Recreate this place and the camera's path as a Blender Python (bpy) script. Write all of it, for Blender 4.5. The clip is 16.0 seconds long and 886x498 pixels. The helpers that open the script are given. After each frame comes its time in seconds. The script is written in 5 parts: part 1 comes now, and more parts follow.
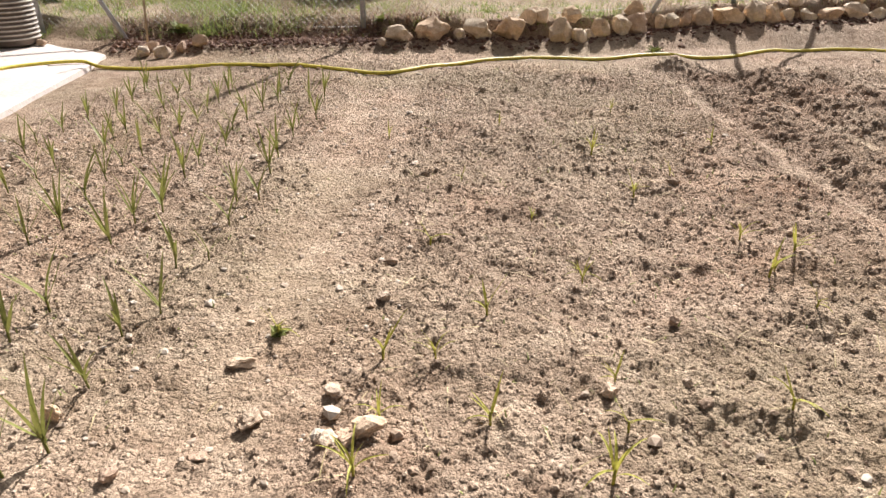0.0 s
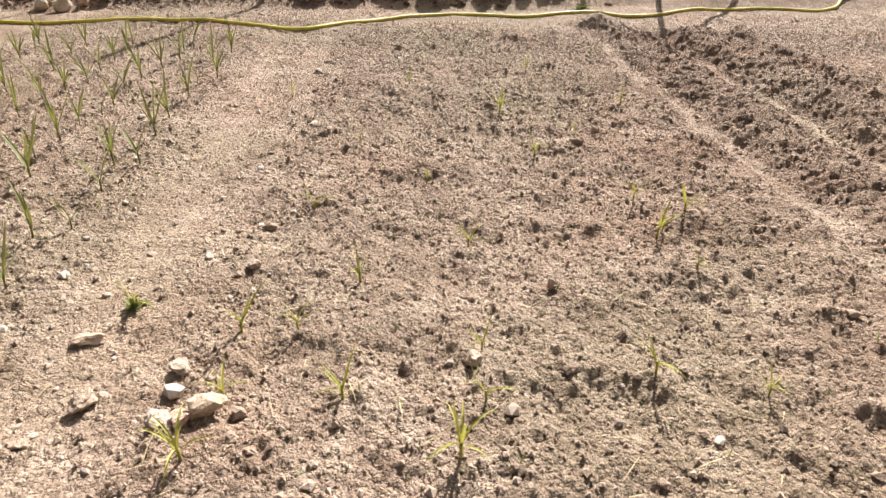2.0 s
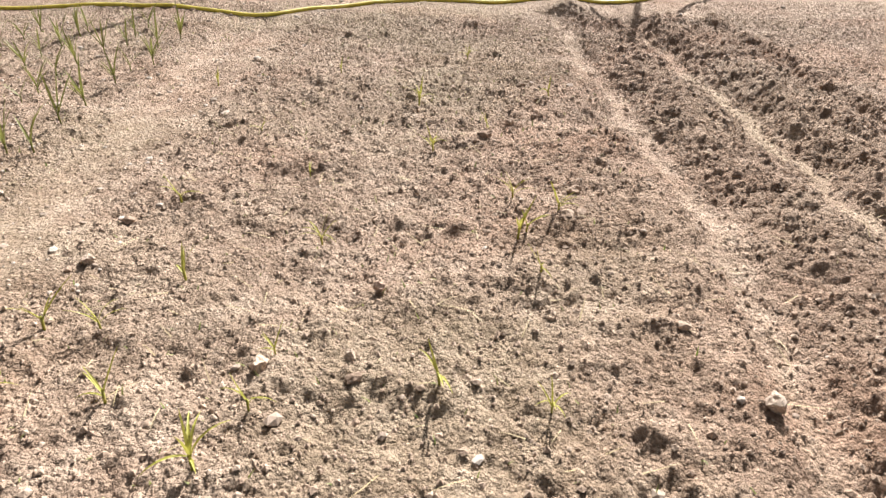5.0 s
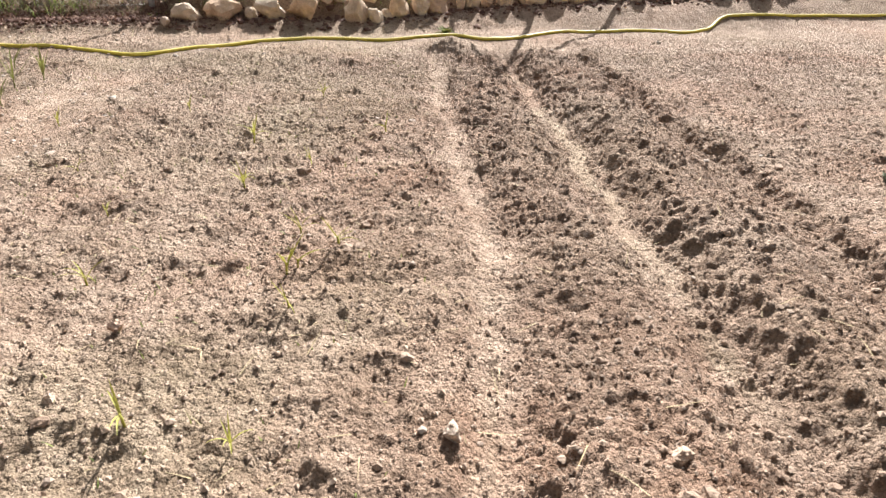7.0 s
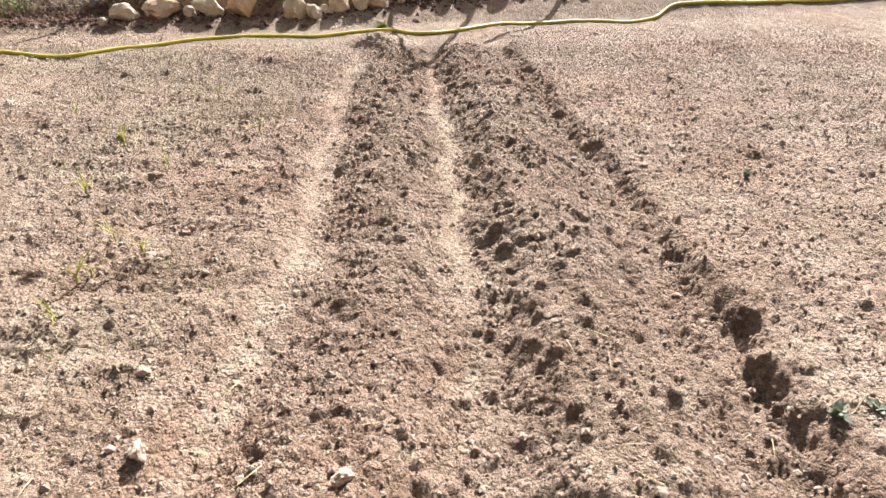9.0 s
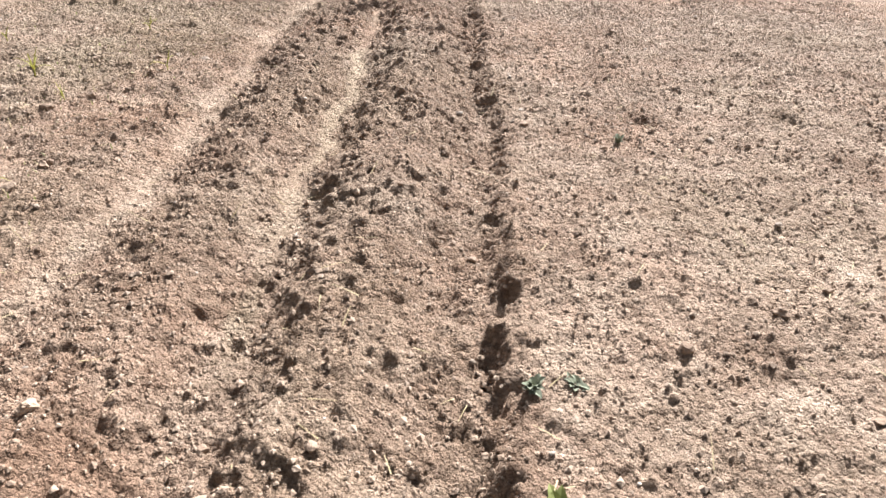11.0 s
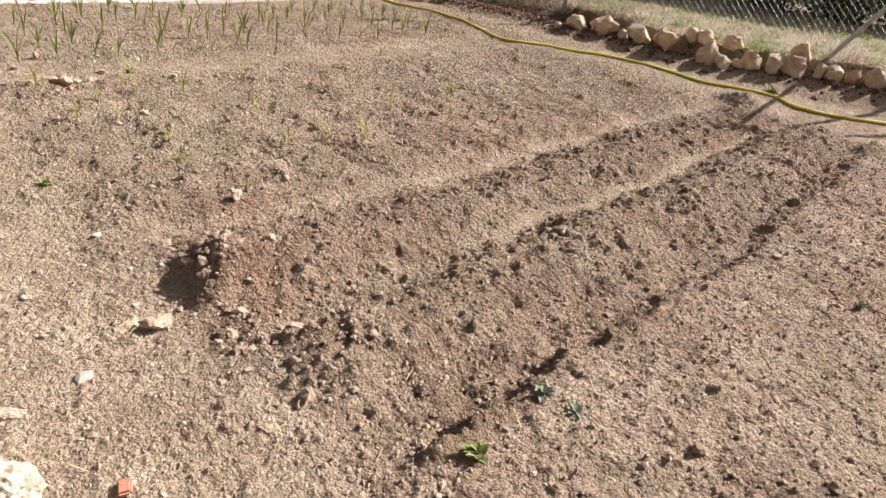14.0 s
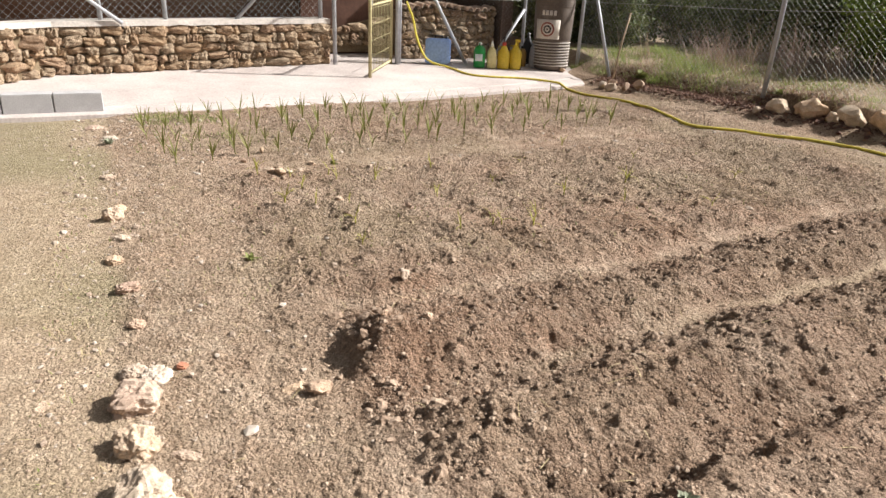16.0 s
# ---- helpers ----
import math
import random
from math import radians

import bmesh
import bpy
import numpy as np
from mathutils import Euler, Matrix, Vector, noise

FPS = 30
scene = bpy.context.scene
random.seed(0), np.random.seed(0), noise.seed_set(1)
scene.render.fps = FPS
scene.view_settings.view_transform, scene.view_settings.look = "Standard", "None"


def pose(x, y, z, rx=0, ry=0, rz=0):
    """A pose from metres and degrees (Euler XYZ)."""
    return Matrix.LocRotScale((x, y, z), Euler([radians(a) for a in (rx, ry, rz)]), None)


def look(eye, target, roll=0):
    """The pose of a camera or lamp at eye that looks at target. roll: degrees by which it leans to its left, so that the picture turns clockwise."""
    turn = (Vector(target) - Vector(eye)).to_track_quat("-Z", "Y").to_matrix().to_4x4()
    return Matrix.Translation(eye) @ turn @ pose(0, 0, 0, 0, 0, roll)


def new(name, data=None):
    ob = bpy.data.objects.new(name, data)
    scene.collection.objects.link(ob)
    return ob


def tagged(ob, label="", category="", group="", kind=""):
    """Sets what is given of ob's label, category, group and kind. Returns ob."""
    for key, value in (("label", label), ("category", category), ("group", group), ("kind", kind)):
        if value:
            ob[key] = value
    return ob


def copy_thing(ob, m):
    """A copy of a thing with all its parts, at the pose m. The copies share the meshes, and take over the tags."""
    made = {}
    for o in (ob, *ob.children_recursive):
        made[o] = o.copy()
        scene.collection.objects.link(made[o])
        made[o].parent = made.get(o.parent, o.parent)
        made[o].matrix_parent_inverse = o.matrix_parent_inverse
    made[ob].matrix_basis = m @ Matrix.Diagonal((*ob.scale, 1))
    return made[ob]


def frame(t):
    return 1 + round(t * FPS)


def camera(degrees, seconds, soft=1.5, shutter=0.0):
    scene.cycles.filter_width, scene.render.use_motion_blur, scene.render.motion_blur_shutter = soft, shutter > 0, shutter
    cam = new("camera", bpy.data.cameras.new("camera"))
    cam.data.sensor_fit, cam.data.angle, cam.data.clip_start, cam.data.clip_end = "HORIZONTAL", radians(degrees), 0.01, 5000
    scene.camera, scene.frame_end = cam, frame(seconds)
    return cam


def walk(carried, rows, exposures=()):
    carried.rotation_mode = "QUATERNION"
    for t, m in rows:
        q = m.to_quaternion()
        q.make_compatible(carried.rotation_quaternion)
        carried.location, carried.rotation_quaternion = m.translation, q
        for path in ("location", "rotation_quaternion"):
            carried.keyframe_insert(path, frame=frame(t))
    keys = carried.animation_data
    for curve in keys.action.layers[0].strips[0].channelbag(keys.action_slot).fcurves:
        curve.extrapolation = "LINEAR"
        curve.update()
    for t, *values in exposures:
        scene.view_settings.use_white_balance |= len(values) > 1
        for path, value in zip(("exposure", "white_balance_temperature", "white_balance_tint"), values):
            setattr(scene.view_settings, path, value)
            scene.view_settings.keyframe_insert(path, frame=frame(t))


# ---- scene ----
cam = camera(67.5, 16.0)

PATH = [
    (0, (0.448, 0.399, 1.126), (0.292, 2.192, 0.255), -0.4),
    (0.5, (0.457, 0.427, 1.116), (0.326, 2.191, 0.184), 0.8),
    (1, (0.526, 0.456, 1.116), (0.418, 2.204, 0.15), 1.9),
    (1.5, (0.615, 0.466, 1.094), (0.525, 2.178, 0.065), 0.3),
    (2, (0.681, 0.503, 1.082), (0.673, 2.253, 0.113), 0.9),
    (2.5, (0.771, 0.564, 1.064), (0.735, 2.331, 0.128), 2.1),
    (3, (0.833, 0.581, 1.078), (0.699, 2.33, 0.117), -1.1),
    (3.2, (0.874, 0.581, 1.092), (0.639, 2.316, 0.124), -1.6),
    (5.3, (1.342, 0.613, 1.102), (1.274, 2.338, 0.092), 0.8),
    (5.5, (1.384, 0.632, 1.106), (1.336, 2.364, 0.108), 0.8),
    (6, (1.521, 0.646, 1.117), (1.46, 2.378, 0.12), -1.9),
    (6.5, (1.766, 0.625, 1.108), (1.768, 2.372, 0.134), -0.5),
    (7, (1.935, 0.611, 1.12), (1.933, 2.385, 0.197), 0.6),
    (7.5, (2.115, 0.698, 1.106), (2.183, 2.474, 0.189), 4.7),
    (8, (2.302, 0.746, 1.128), (2.31, 2.489, 0.148), -0.4),
    (8.5, (2.544, 0.677, 1.167), (2.488, 2.484, 0.311), -0.3),
    (9, (2.69, 0.683, 1.147), (2.632, 2.443, 0.2), -0.9),
    (9.5, (2.906, 0.731, 1.13), (2.916, 2.43, 0.076), 4.4),
    (9.7, (2.974, 0.759, 1.165), (3.008, 2.442, 0.084), 2.4),
    (11.8, (3.854, 0.701, 1.254), (3.178, 2.237, 0.167), 0.8),
    (12, (3.951, 0.72, 1.267), (3.074, 2.199, 0.245), 1.4),
    (12.5, (4.105, 0.688, 1.267), (2.968, 1.991, 0.262), 0.6),
    (13, (4.208, 0.561, 1.272), (2.969, 1.856, 0.384), 2.3),
    (13.5, (4.288, 0.518, 1.284), (3.058, 1.764, 0.316), 4.9),
    (14, (4.401, 0.575, 1.271), (3.157, 1.836, 0.342), 7.9),
    (14.5, (4.484, 0.635, 1.276), (3.133, 1.787, 0.355), 4.8),
    (14.7, (4.499, 0.642, 1.301), (3.075, 1.761, 0.454), 3.2),
    (15, (4.522, 0.659, 1.309), (2.985, 1.694, 0.555), 1.1),
    (15.5, (4.529, 0.666, 1.316), (2.87, 1.525, 0.602), 0.6),
    (16, (4.521, 0.666, 1.305), (2.863, 1.497, 0.558), 2.6),
]
walk(cam, [(t, look(eye, target, roll)) for t, eye, target, roll in PATH],
     [(0.0, 1.21, 6300, 11), (3.0, 1.32, 6120, 11), (5.5, 1.39, 6100, 11), (9.0, 1.53, 5900, 11), (9.7, 1.53, 5900, 11), (12.0, 1.29, 5830, 10),
      (12.5, 1.22, 5930, 10), (13.5, 1.06, 6130, 10), (14.5, 0.93, 6230, 10), (15.2, 0.89, 6230, 10), (16.0, 0.87, 6280, 10)])
# ---- light ----
SUN_H = Vector((-0.25, -0.968)).normalized()
SUN_EL = radians(37.5)
sun_data = bpy.data.lights.new("sun", "SUN")
sun_data.energy, sun_data.angle, sun_data.color = 5.0, radians(0.5), (1.0, 0.965, 0.91)
sun = new("sun", sun_data)
sun.rotation_mode = "QUATERNION"
sun.rotation_quaternion = Vector((SUN_H.x * math.cos(SUN_EL), SUN_H.y * math.cos(SUN_EL), -math.sin(SUN_EL))).to_track_quat("-Z", "Y")
world = bpy.data.worlds.new("sky")
scene.world = world
world.use_nodes = True
wn = world.node_tree
sky = wn.nodes.new("ShaderNodeTexSky")
sky.sky_type, sky.sun_disc = "NISHITA", False
sky.air_density, sky.dust_density, sky.ozone_density = 0.6, 5.0, 0.4
sky.sun_elevation, sky.sun_rotation = SUN_EL, math.atan2(-SUN_H.x, -SUN_H.y)
pale = wn.nodes.new("ShaderNodeHueSaturation")
pale.inputs["Saturation"].default_value = 0.12
wn.links.new(sky.outputs[0], pale.inputs["Color"])
wn.links.new(pale.outputs[0], wn.nodes["Background"].inputs[0])
wn.nodes["Background"].inputs[1].default_value = 0.058

rng = np.random.default_rng(7)


# ---- materials ----
def mat(name, rough=0.9, metal=0.0, spec=0.3):
    m = bpy.data.materials.new(name)
    m.use_nodes = True
    nt = m.node_tree
    b = nt.nodes["Principled BSDF"]
    b.inputs["Roughness"].default_value = rough
    b.inputs["Metallic"].default_value = metal
    b.inputs["Specular IOR Level"].default_value = spec
    return m, nt, b


def node(nt, kind, **values):
    n = nt.nodes.new(kind)
    for k, v in values.items():
        n.inputs[k].default_value = v
    return n


def noise_tex(nt, scale, detail=4.0, rough=0.6, object_space=False):
    n = node(nt, "ShaderNodeTexNoise", Scale=scale, Detail=detail, Roughness=rough)
    if object_space:
        c = nt.nodes.new("ShaderNodeTexCoord")
        nt.links.new(c.outputs["Object"], n.inputs["Vector"])
    else:
        g = nt.nodes.new("ShaderNodeNewGeometry")
        nt.links.new(g.outputs["Position"], n.inputs["Vector"])
    return n


def ramp(nt, source, stops):
    r = nt.nodes.new("ShaderNodeValToRGB")
    e = r.color_ramp.elements
    while len(e) < len(stops):
        e.new(0.5)
    for k, (p, c) in zip(e, stops):
        k.position, k.color = p, (*c, 1)
    nt.links.new(source, r.inputs[0])
    return r.outputs[0]


def mix(nt, fac, a, b, mode="MIX"):
    n = nt.nodes.new("ShaderNodeMix")
    n.data_type, n.blend_type = "RGBA", mode
    for slot, v in ((0, fac), (6, a), (7, b)):
        if isinstance(v, (int, float)):
            n.inputs[slot].default_value = v
        elif isinstance(v, tuple):
            n.inputs[slot].default_value = (*v, 1)
        else:
            nt.links.new(v, n.inputs[slot])
    return n.outputs[2]


def bump(nt, b, height, strength, distance):
    n = node(nt, "ShaderNodeBump", Strength=strength, Distance=distance)
    nt.links.new(height, n.inputs["Height"])
    nt.links.new(n.outputs[0], b.inputs["Normal"])
    return n


def plain(name, dark, light, scale=8.0, rough=0.85, metal=0.0, fine=60.0, relief=0.3, depth=0.01, spread=0.0, spec=0.3, object_space=True):
    """Two-scale mottled surface with fine relief; spread varies it from piece to piece."""
    m, nt, b = mat(name, rough, metal, spec)
    big = noise_tex(nt, scale, 4, 0.6, object_space)
    small = noise_tex(nt, fine, 3, 0.6, object_space)
    c = ramp(nt, big.outputs[0], ((0.3, dark), (0.7, light)))
    g = ramp(nt, small.outputs[0], ((0.25, (0.7, 0.7, 0.7)), (0.75, (1.2, 1.2, 1.2))))
    c = mix(nt, 0.8, c, g, "MULTIPLY")
    if spread:
        info = nt.nodes.new("ShaderNodeObjectInfo")
        h = node(nt, "ShaderNodeMapRange", **{"To Min": 1 - spread, "To Max": 1 + spread})
        nt.links.new(info.outputs["Random"], h.inputs[0])
        c = mix(nt, 1.0, c, h.outputs[0], "MULTIPLY")
    nt.links.new(c, b.inputs["Base Color"])
    bump(nt, b, small.outputs[0], relief, depth)
    return m


def island_mat(name, colours, rough=0.9, trans=0.0, relief=0.0):
    """Colour that changes from piece to piece of one joined mesh."""
    m, nt, b = mat(name, rough)
    g = nt.nodes.new("ShaderNodeNewGeometry")
    c = ramp(nt, g.outputs["Random Per Island"], [(k / max(1, len(colours) - 1), col) for k, col in enumerate(colours)])
    t = noise_tex(nt, 45.0, 3)
    c = mix(nt, 0.6, c, ramp(nt, t.outputs[0], ((0.3, (0.7, 0.7, 0.7)), (0.7, (1.15, 1.15, 1.15)))), "MULTIPLY")
    nt.links.new(c, b.inputs["Base Color"])
    if trans:
        b.inputs["Subsurface Weight"].default_value = 0.0
        tr = node(nt, "ShaderNodeBsdfTranslucent")
        nt.links.new(c, tr.inputs[0])
        ms = node(nt, "ShaderNodeMixShader", Fac=trans)
        nt.links.new(b.outputs[0], ms.inputs[1])
        nt.links.new(tr.outputs[0], ms.inputs[2])
        nt.links.new(ms.outputs[0], nt.nodes["Material Output"].inputs[0])
    if relief:
        bump(nt, b, t.outputs[0], relief, 0.01)
    return m


def soil_material():
    m, nt, b = mat("soil", 0.95, 0, 0.15)
    big, mid, fine = noise_tex(nt, 0.9, 4), noise_tex(nt, 9, 5, 0.65), noise_tex(nt, 90, 4, 0.7)
    c = ramp(nt, mid.outputs[0], ((0.28, (0.27, 0.188, 0.13)), (0.5, (0.36, 0.264, 0.188)), (0.72, (0.46, 0.355, 0.262))))
    red = ramp(nt, big.outputs[0], ((0.36, (1.0, 1.0, 0.97)), (0.5, (1.0, 0.98, 0.97)), (0.66, (1.0, 0.9, 0.85))))
    c = mix(nt, 0.9, c, red, "MULTIPLY")
    damp = noise_tex(nt, 2.6, 5, 0.6)
    c = mix(nt, 1.0, c, ramp(nt, damp.outputs[0], ((0.36, (0.82, 0.8, 0.78)), (0.55, (1.04, 1.04, 1.04)), (0.7, (1.12, 1.13, 1.14)))), "MULTIPLY")
    at = nt.nodes.new("ShaderNodeAttribute")
    at.attribute_name = "crust"
    sand = ramp(nt, mid.outputs[0], ((0.3, (0.33, 0.245, 0.16)), (0.7, (0.45, 0.35, 0.24))))
    c = mix(nt, at.outputs["Fac"], c, sand)
    am = nt.nodes.new("ShaderNodeAttribute")
    am.attribute_name = "moss"
    c = mix(nt, am.outputs["Fac"], c, (0.20, 0.185, 0.095))
    af = nt.nodes.new("ShaderNodeAttribute")
    af.attribute_name = "fresh"
    c = mix(nt, af.outputs["Fac"], c, mix(nt, 1.0, c, (0.88, 0.84, 0.815), "MULTIPLY"))
    g = ramp(nt, fine.outputs[0], ((0.3, (0.62, 0.6, 0.58)), (0.5, (1, 1, 1)), (0.72, (1.25, 1.25, 1.27))))
    c = mix(nt, 0.85, c, g, "MULTIPLY")
    nt.links.new(c, b.inputs["Base Color"])
    geo = nt.nodes.new("ShaderNodeNewGeometry")
    warp = node(nt, "ShaderNodeVectorMath")
    warp.operation = "MULTIPLY_ADD"
    nt.links.new(fine.outputs["Color"], warp.inputs[0])
    warp.inputs[1].default_value = (0.009, 0.009, 0.009)
    nt.links.new(geo.outputs["Position"], warp.inputs[2])
    heights = []
    for scale, spread, high in ((52.0, 0.4, 0.014), (118.0, 0.7, 0.0085), (250.0, 0.7, 0.0035)):
        grit = node(nt, "ShaderNodeTexVoronoi", Scale=scale)
        nt.links.new(warp.outputs[0], grit.inputs["Vector"])
        square = node(nt, "ShaderNodeMath")
        square.operation = "MULTIPLY"
        nt.links.new(grit.outputs["Distance"], square.inputs[0])
        nt.links.new(grit.outputs["Distance"], square.inputs[1])
        under = node(nt, "ShaderNodeMapRange", **{"From Min": 0.0, "From Max": 0.42, "To Min": 1.0, "To Max": 0.0})
        nt.links.new(square.outputs[0], under.inputs[0])
        dome = node(nt, "ShaderNodeMath")
        dome.operation = "SQRT"
        nt.links.new(under.outputs[0], dome.inputs[0])
        size = nt.nodes.new("ShaderNodeSeparateColor")
        nt.links.new(grit.outputs["Color"], size.inputs[0])
        tall = node(nt, "ShaderNodeMapRange", **{"To Min": 0.35 * high, "To Max": 1.3 * high})
        nt.links.new(size.outputs[0], tall.inputs[0])
        lift = node(nt, "ShaderNodeMath")
        lift.operation = "MULTIPLY"
        nt.links.new(dome.outputs[0], lift.inputs[0])
        nt.links.new(tall.outputs[0], lift.inputs[1])
        heights.append(lift.outputs[0])
        shade = ramp(nt, grit.outputs["Color"], ((0.1, (0.7, 0.69, 0.68)), (0.9, (1.33, 1.33, 1.34))))
        c = mix(nt, spread, c, shade, "MULTIPLY")
    nt.links.new(c, b.inputs["Base Color"])
    total = heights[0]
    for more in heights[1:]:
        add = node(nt, "ShaderNodeMath")
        nt.links.new(total, add.inputs[0])
        nt.links.new(more, add.inputs[1])
        total = add.outputs[0]
    loose = nt.nodes.new("ShaderNodeAttribute")
    loose.attribute_name = "tilth"
    scaled = node(nt, "ShaderNodeMath")
    scaled.operation = "MULTIPLY"
    nt.links.new(total, scaled.inputs[0])
    nt.links.new(loose.outputs["Fac"], scaled.inputs[1])
    bump(nt, b, scaled.outputs[0], 1.0, 1.0)
    return m


def rock_material(name, dark, light):
    m, nt, b = mat(name, 0.9, 0, 0.25)
    a = noise_tex(nt, 7, 5, 0.65, True)
    v = node(nt, "ShaderNodeTexVoronoi", Scale=14.0)
    f = noise_tex(nt, 70, 4, 0.7, True)
    c = ramp(nt, a.outputs[0], ((0.3, dark), (0.55, light), (0.8, tuple(min(0.75, k * 1.25) for k in light))))
    c = mix(nt, 0.6, c, ramp(nt, f.outputs[0], ((0.3, (0.6, 0.58, 0.55)), (0.7, (1.2, 1.2, 1.2)))), "MULTIPLY")
    info = nt.nodes.new("ShaderNodeObjectInfo")
    tint = ramp(nt, info.outputs["Random"], ((0.0, (0.88, 0.74, 0.66)), (0.35, (1.1, 0.95, 0.77)), (0.7, (1.0, 0.93, 0.85)), (1.0, (1.1, 1.06, 0.98))))
    c = mix(nt, 1.0, c, tint, "MULTIPLY")
    nt.links.new(c, b.inputs["Base Color"])
    bump(nt, b, mix(nt, 0.5, f.outputs[0], a.outputs[0]), 0.7, 0.02)
    return m


SOIL = soil_material()
CLOD = island_mat("soil_clod", ((0.26, 0.18, 0.122), (0.33, 0.236, 0.165), (0.42, 0.315, 0.23), (0.3, 0.21, 0.145)), 0.95, relief=0.9)
DAMP_CLOD = island_mat("damp_soil_clod", ((0.26, 0.177, 0.12), (0.33, 0.232, 0.162), (0.39, 0.287, 0.207)), 0.95, relief=0.9)
PEBBLE = island_mat("pebble", ((0.3, 0.22, 0.16), (0.4, 0.31, 0.235), (0.5, 0.42, 0.345), (0.36, 0.27, 0.2)), 0.85, relief=0.3)
STRAW = island_mat("straw", ((0.42, 0.32, 0.16), (0.55, 0.44, 0.25), (0.33, 0.25, 0.13)), 0.8)
ROCK = rock_material("limestone", (0.46, 0.36, 0.275), (0.68, 0.575, 0.46))
PALE_ROCK = rock_material("pale_limestone", (0.36, 0.275, 0.215), (0.56, 0.47, 0.395))
WHITE_ROCK = rock_material("white_limestone", (0.36, 0.285, 0.235), (0.57, 0.505, 0.44))
WALL_STONE = rock_material("wall_stone", (0.17, 0.122, 0.083), (0.36, 0.29, 0.215))
MORTAR = plain("mortar", (0.15, 0.105, 0.06), (0.27, 0.2, 0.12), 6, fine=50)
CONCRETE = plain("concrete", (0.42, 0.35, 0.315), (0.55, 0.48, 0.435), 1.6, 0.85, fine=40, relief=0.15)
CAP = plain("cement_cap", (0.42, 0.37, 0.32), (0.58, 0.52, 0.46), 3, 0.9, fine=30)
BLOCK = plain("grey_block", (0.38, 0.36, 0.35), (0.46, 0.44, 0.43), 9, 0.95, fine=120, relief=0.5, depth=0.004)
BRICK = plain("brick", (0.42, 0.17, 0.1), (0.55, 0.27, 0.17), 12, 0.9, fine=70)
HOSE = plain("hose_rubber", (0.57, 0.45, 0.055), (0.69, 0.57, 0.09), 5, 0.5, fine=25, relief=0.1, depth=0.003)
STEEL = plain("galvanised_steel", (0.34, 0.34, 0.35), (0.46, 0.46, 0.47), 15, 0.6, 0.3, fine=80, relief=0.1, depth=0.002)
WIRE = plain("galvanised_wire", (0.32, 0.31, 0.29), (0.45, 0.44, 0.41), 15, 0.55, 0.4, relief=0)
GATE_PAINT = plain("gate_paint", (0.4, 0.34, 0.17), (0.5, 0.43, 0.25), 6, 0.6, fine=40, relief=0.1)
STICK = plain("dry_wood", (0.3, 0.22, 0.14), (0.45, 0.35, 0.24), 20, 0.9)
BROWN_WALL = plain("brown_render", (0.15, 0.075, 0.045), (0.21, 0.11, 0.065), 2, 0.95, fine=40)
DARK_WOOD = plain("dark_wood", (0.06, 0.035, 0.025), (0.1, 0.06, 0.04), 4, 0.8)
LEAF = island_mat("garlic_leaf", ((0.14, 0.155, 0.035), (0.21, 0.215, 0.05), (0.3, 0.265, 0.1)), 0.55, 0.3)
SPROUT = island_mat("sprout_leaf", ((0.33, 0.32, 0.05), (0.44, 0.4, 0.08), (0.24, 0.26, 0.05)), 0.6, 0.3)
WEED = island_mat("weed_leaf", ((0.16, 0.175, 0.05), (0.24, 0.25, 0.075), (0.12, 0.135, 0.05)), 0.65, 0.2)
GREY_WEED = island_mat("grey_leaf", ((0.2, 0.21, 0.14), (0.28, 0.29, 0.2), (0.15, 0.16, 0.1)), 0.75, 0.1)
GRASS_DRY = island_mat("dry_grass", ((0.34, 0.25, 0.155), (0.19, 0.13, 0.08), (0.43, 0.33, 0.22), (0.27, 0.175, 0.125)), 0.8, 0.45)
GRASS_GREEN = island_mat("green_grass", ((0.18, 0.24, 0.05), (0.26, 0.31, 0.07), (0.33, 0.34, 0.12), (0.13, 0.18, 0.04)), 0.6, 0.45)
HEDGE = island_mat("dark_foliage", ((0.05, 0.065, 0.025), (0.09, 0.115, 0.035), (0.16, 0.18, 0.06), (0.12, 0.105, 0.06)), 0.6, 0.2)
BUSH = island_mat("bright_foliage", ((0.12, 0.18, 0.02), (0.2, 0.26, 0.04), (0.16, 0.2, 0.03)), 0.6, 0.3)
BARK = plain("bark", (0.08, 0.055, 0.035), (0.15, 0.11, 0.075), 12, 0.95)
DRUM = plain("drum_plastic", (0.1, 0.075, 0.06), (0.16, 0.125, 0.1), 5, 0.7, fine=40, relief=0.1)
DRUM_RIB = plain("drum_rib", (0.4, 0.35, 0.3), (0.52, 0.46, 0.4), 5, 0.7, fine=40, relief=0.1)
PAPER = plain("label_paper", (0.55, 0.48, 0.4), (0.68, 0.6, 0.52), 6, 0.8, relief=0.05)
RED_INK = plain("dark_red_print", (0.2, 0.05, 0.035), (0.28, 0.08, 0.05), 9, 0.8, relief=0)
DARK_INK = plain("dark_print", (0.05, 0.04, 0.035), (0.08, 0.06, 0.05), 9, 0.8, relief=0)
BLUE = plain("blue_plastic", (0.22, 0.32, 0.55), (0.28, 0.39, 0.62), 4, 0.5, fine=30, relief=0.05)
GREEN_P = plain("green_plastic", (0.02, 0.2, 0.04), (0.03, 0.28, 0.06), 5, 0.35, relief=0.05)
YELLOW_P = plain("yellow_plastic", (0.58, 0.4, 0.03), (0.7, 0.5, 0.06), 5, 0.4, relief=0.05)
CREAM_P = plain("cream_plastic", (0.6, 0.5, 0.22), (0.7, 0.6, 0.32), 5, 0.45, relief=0.05)
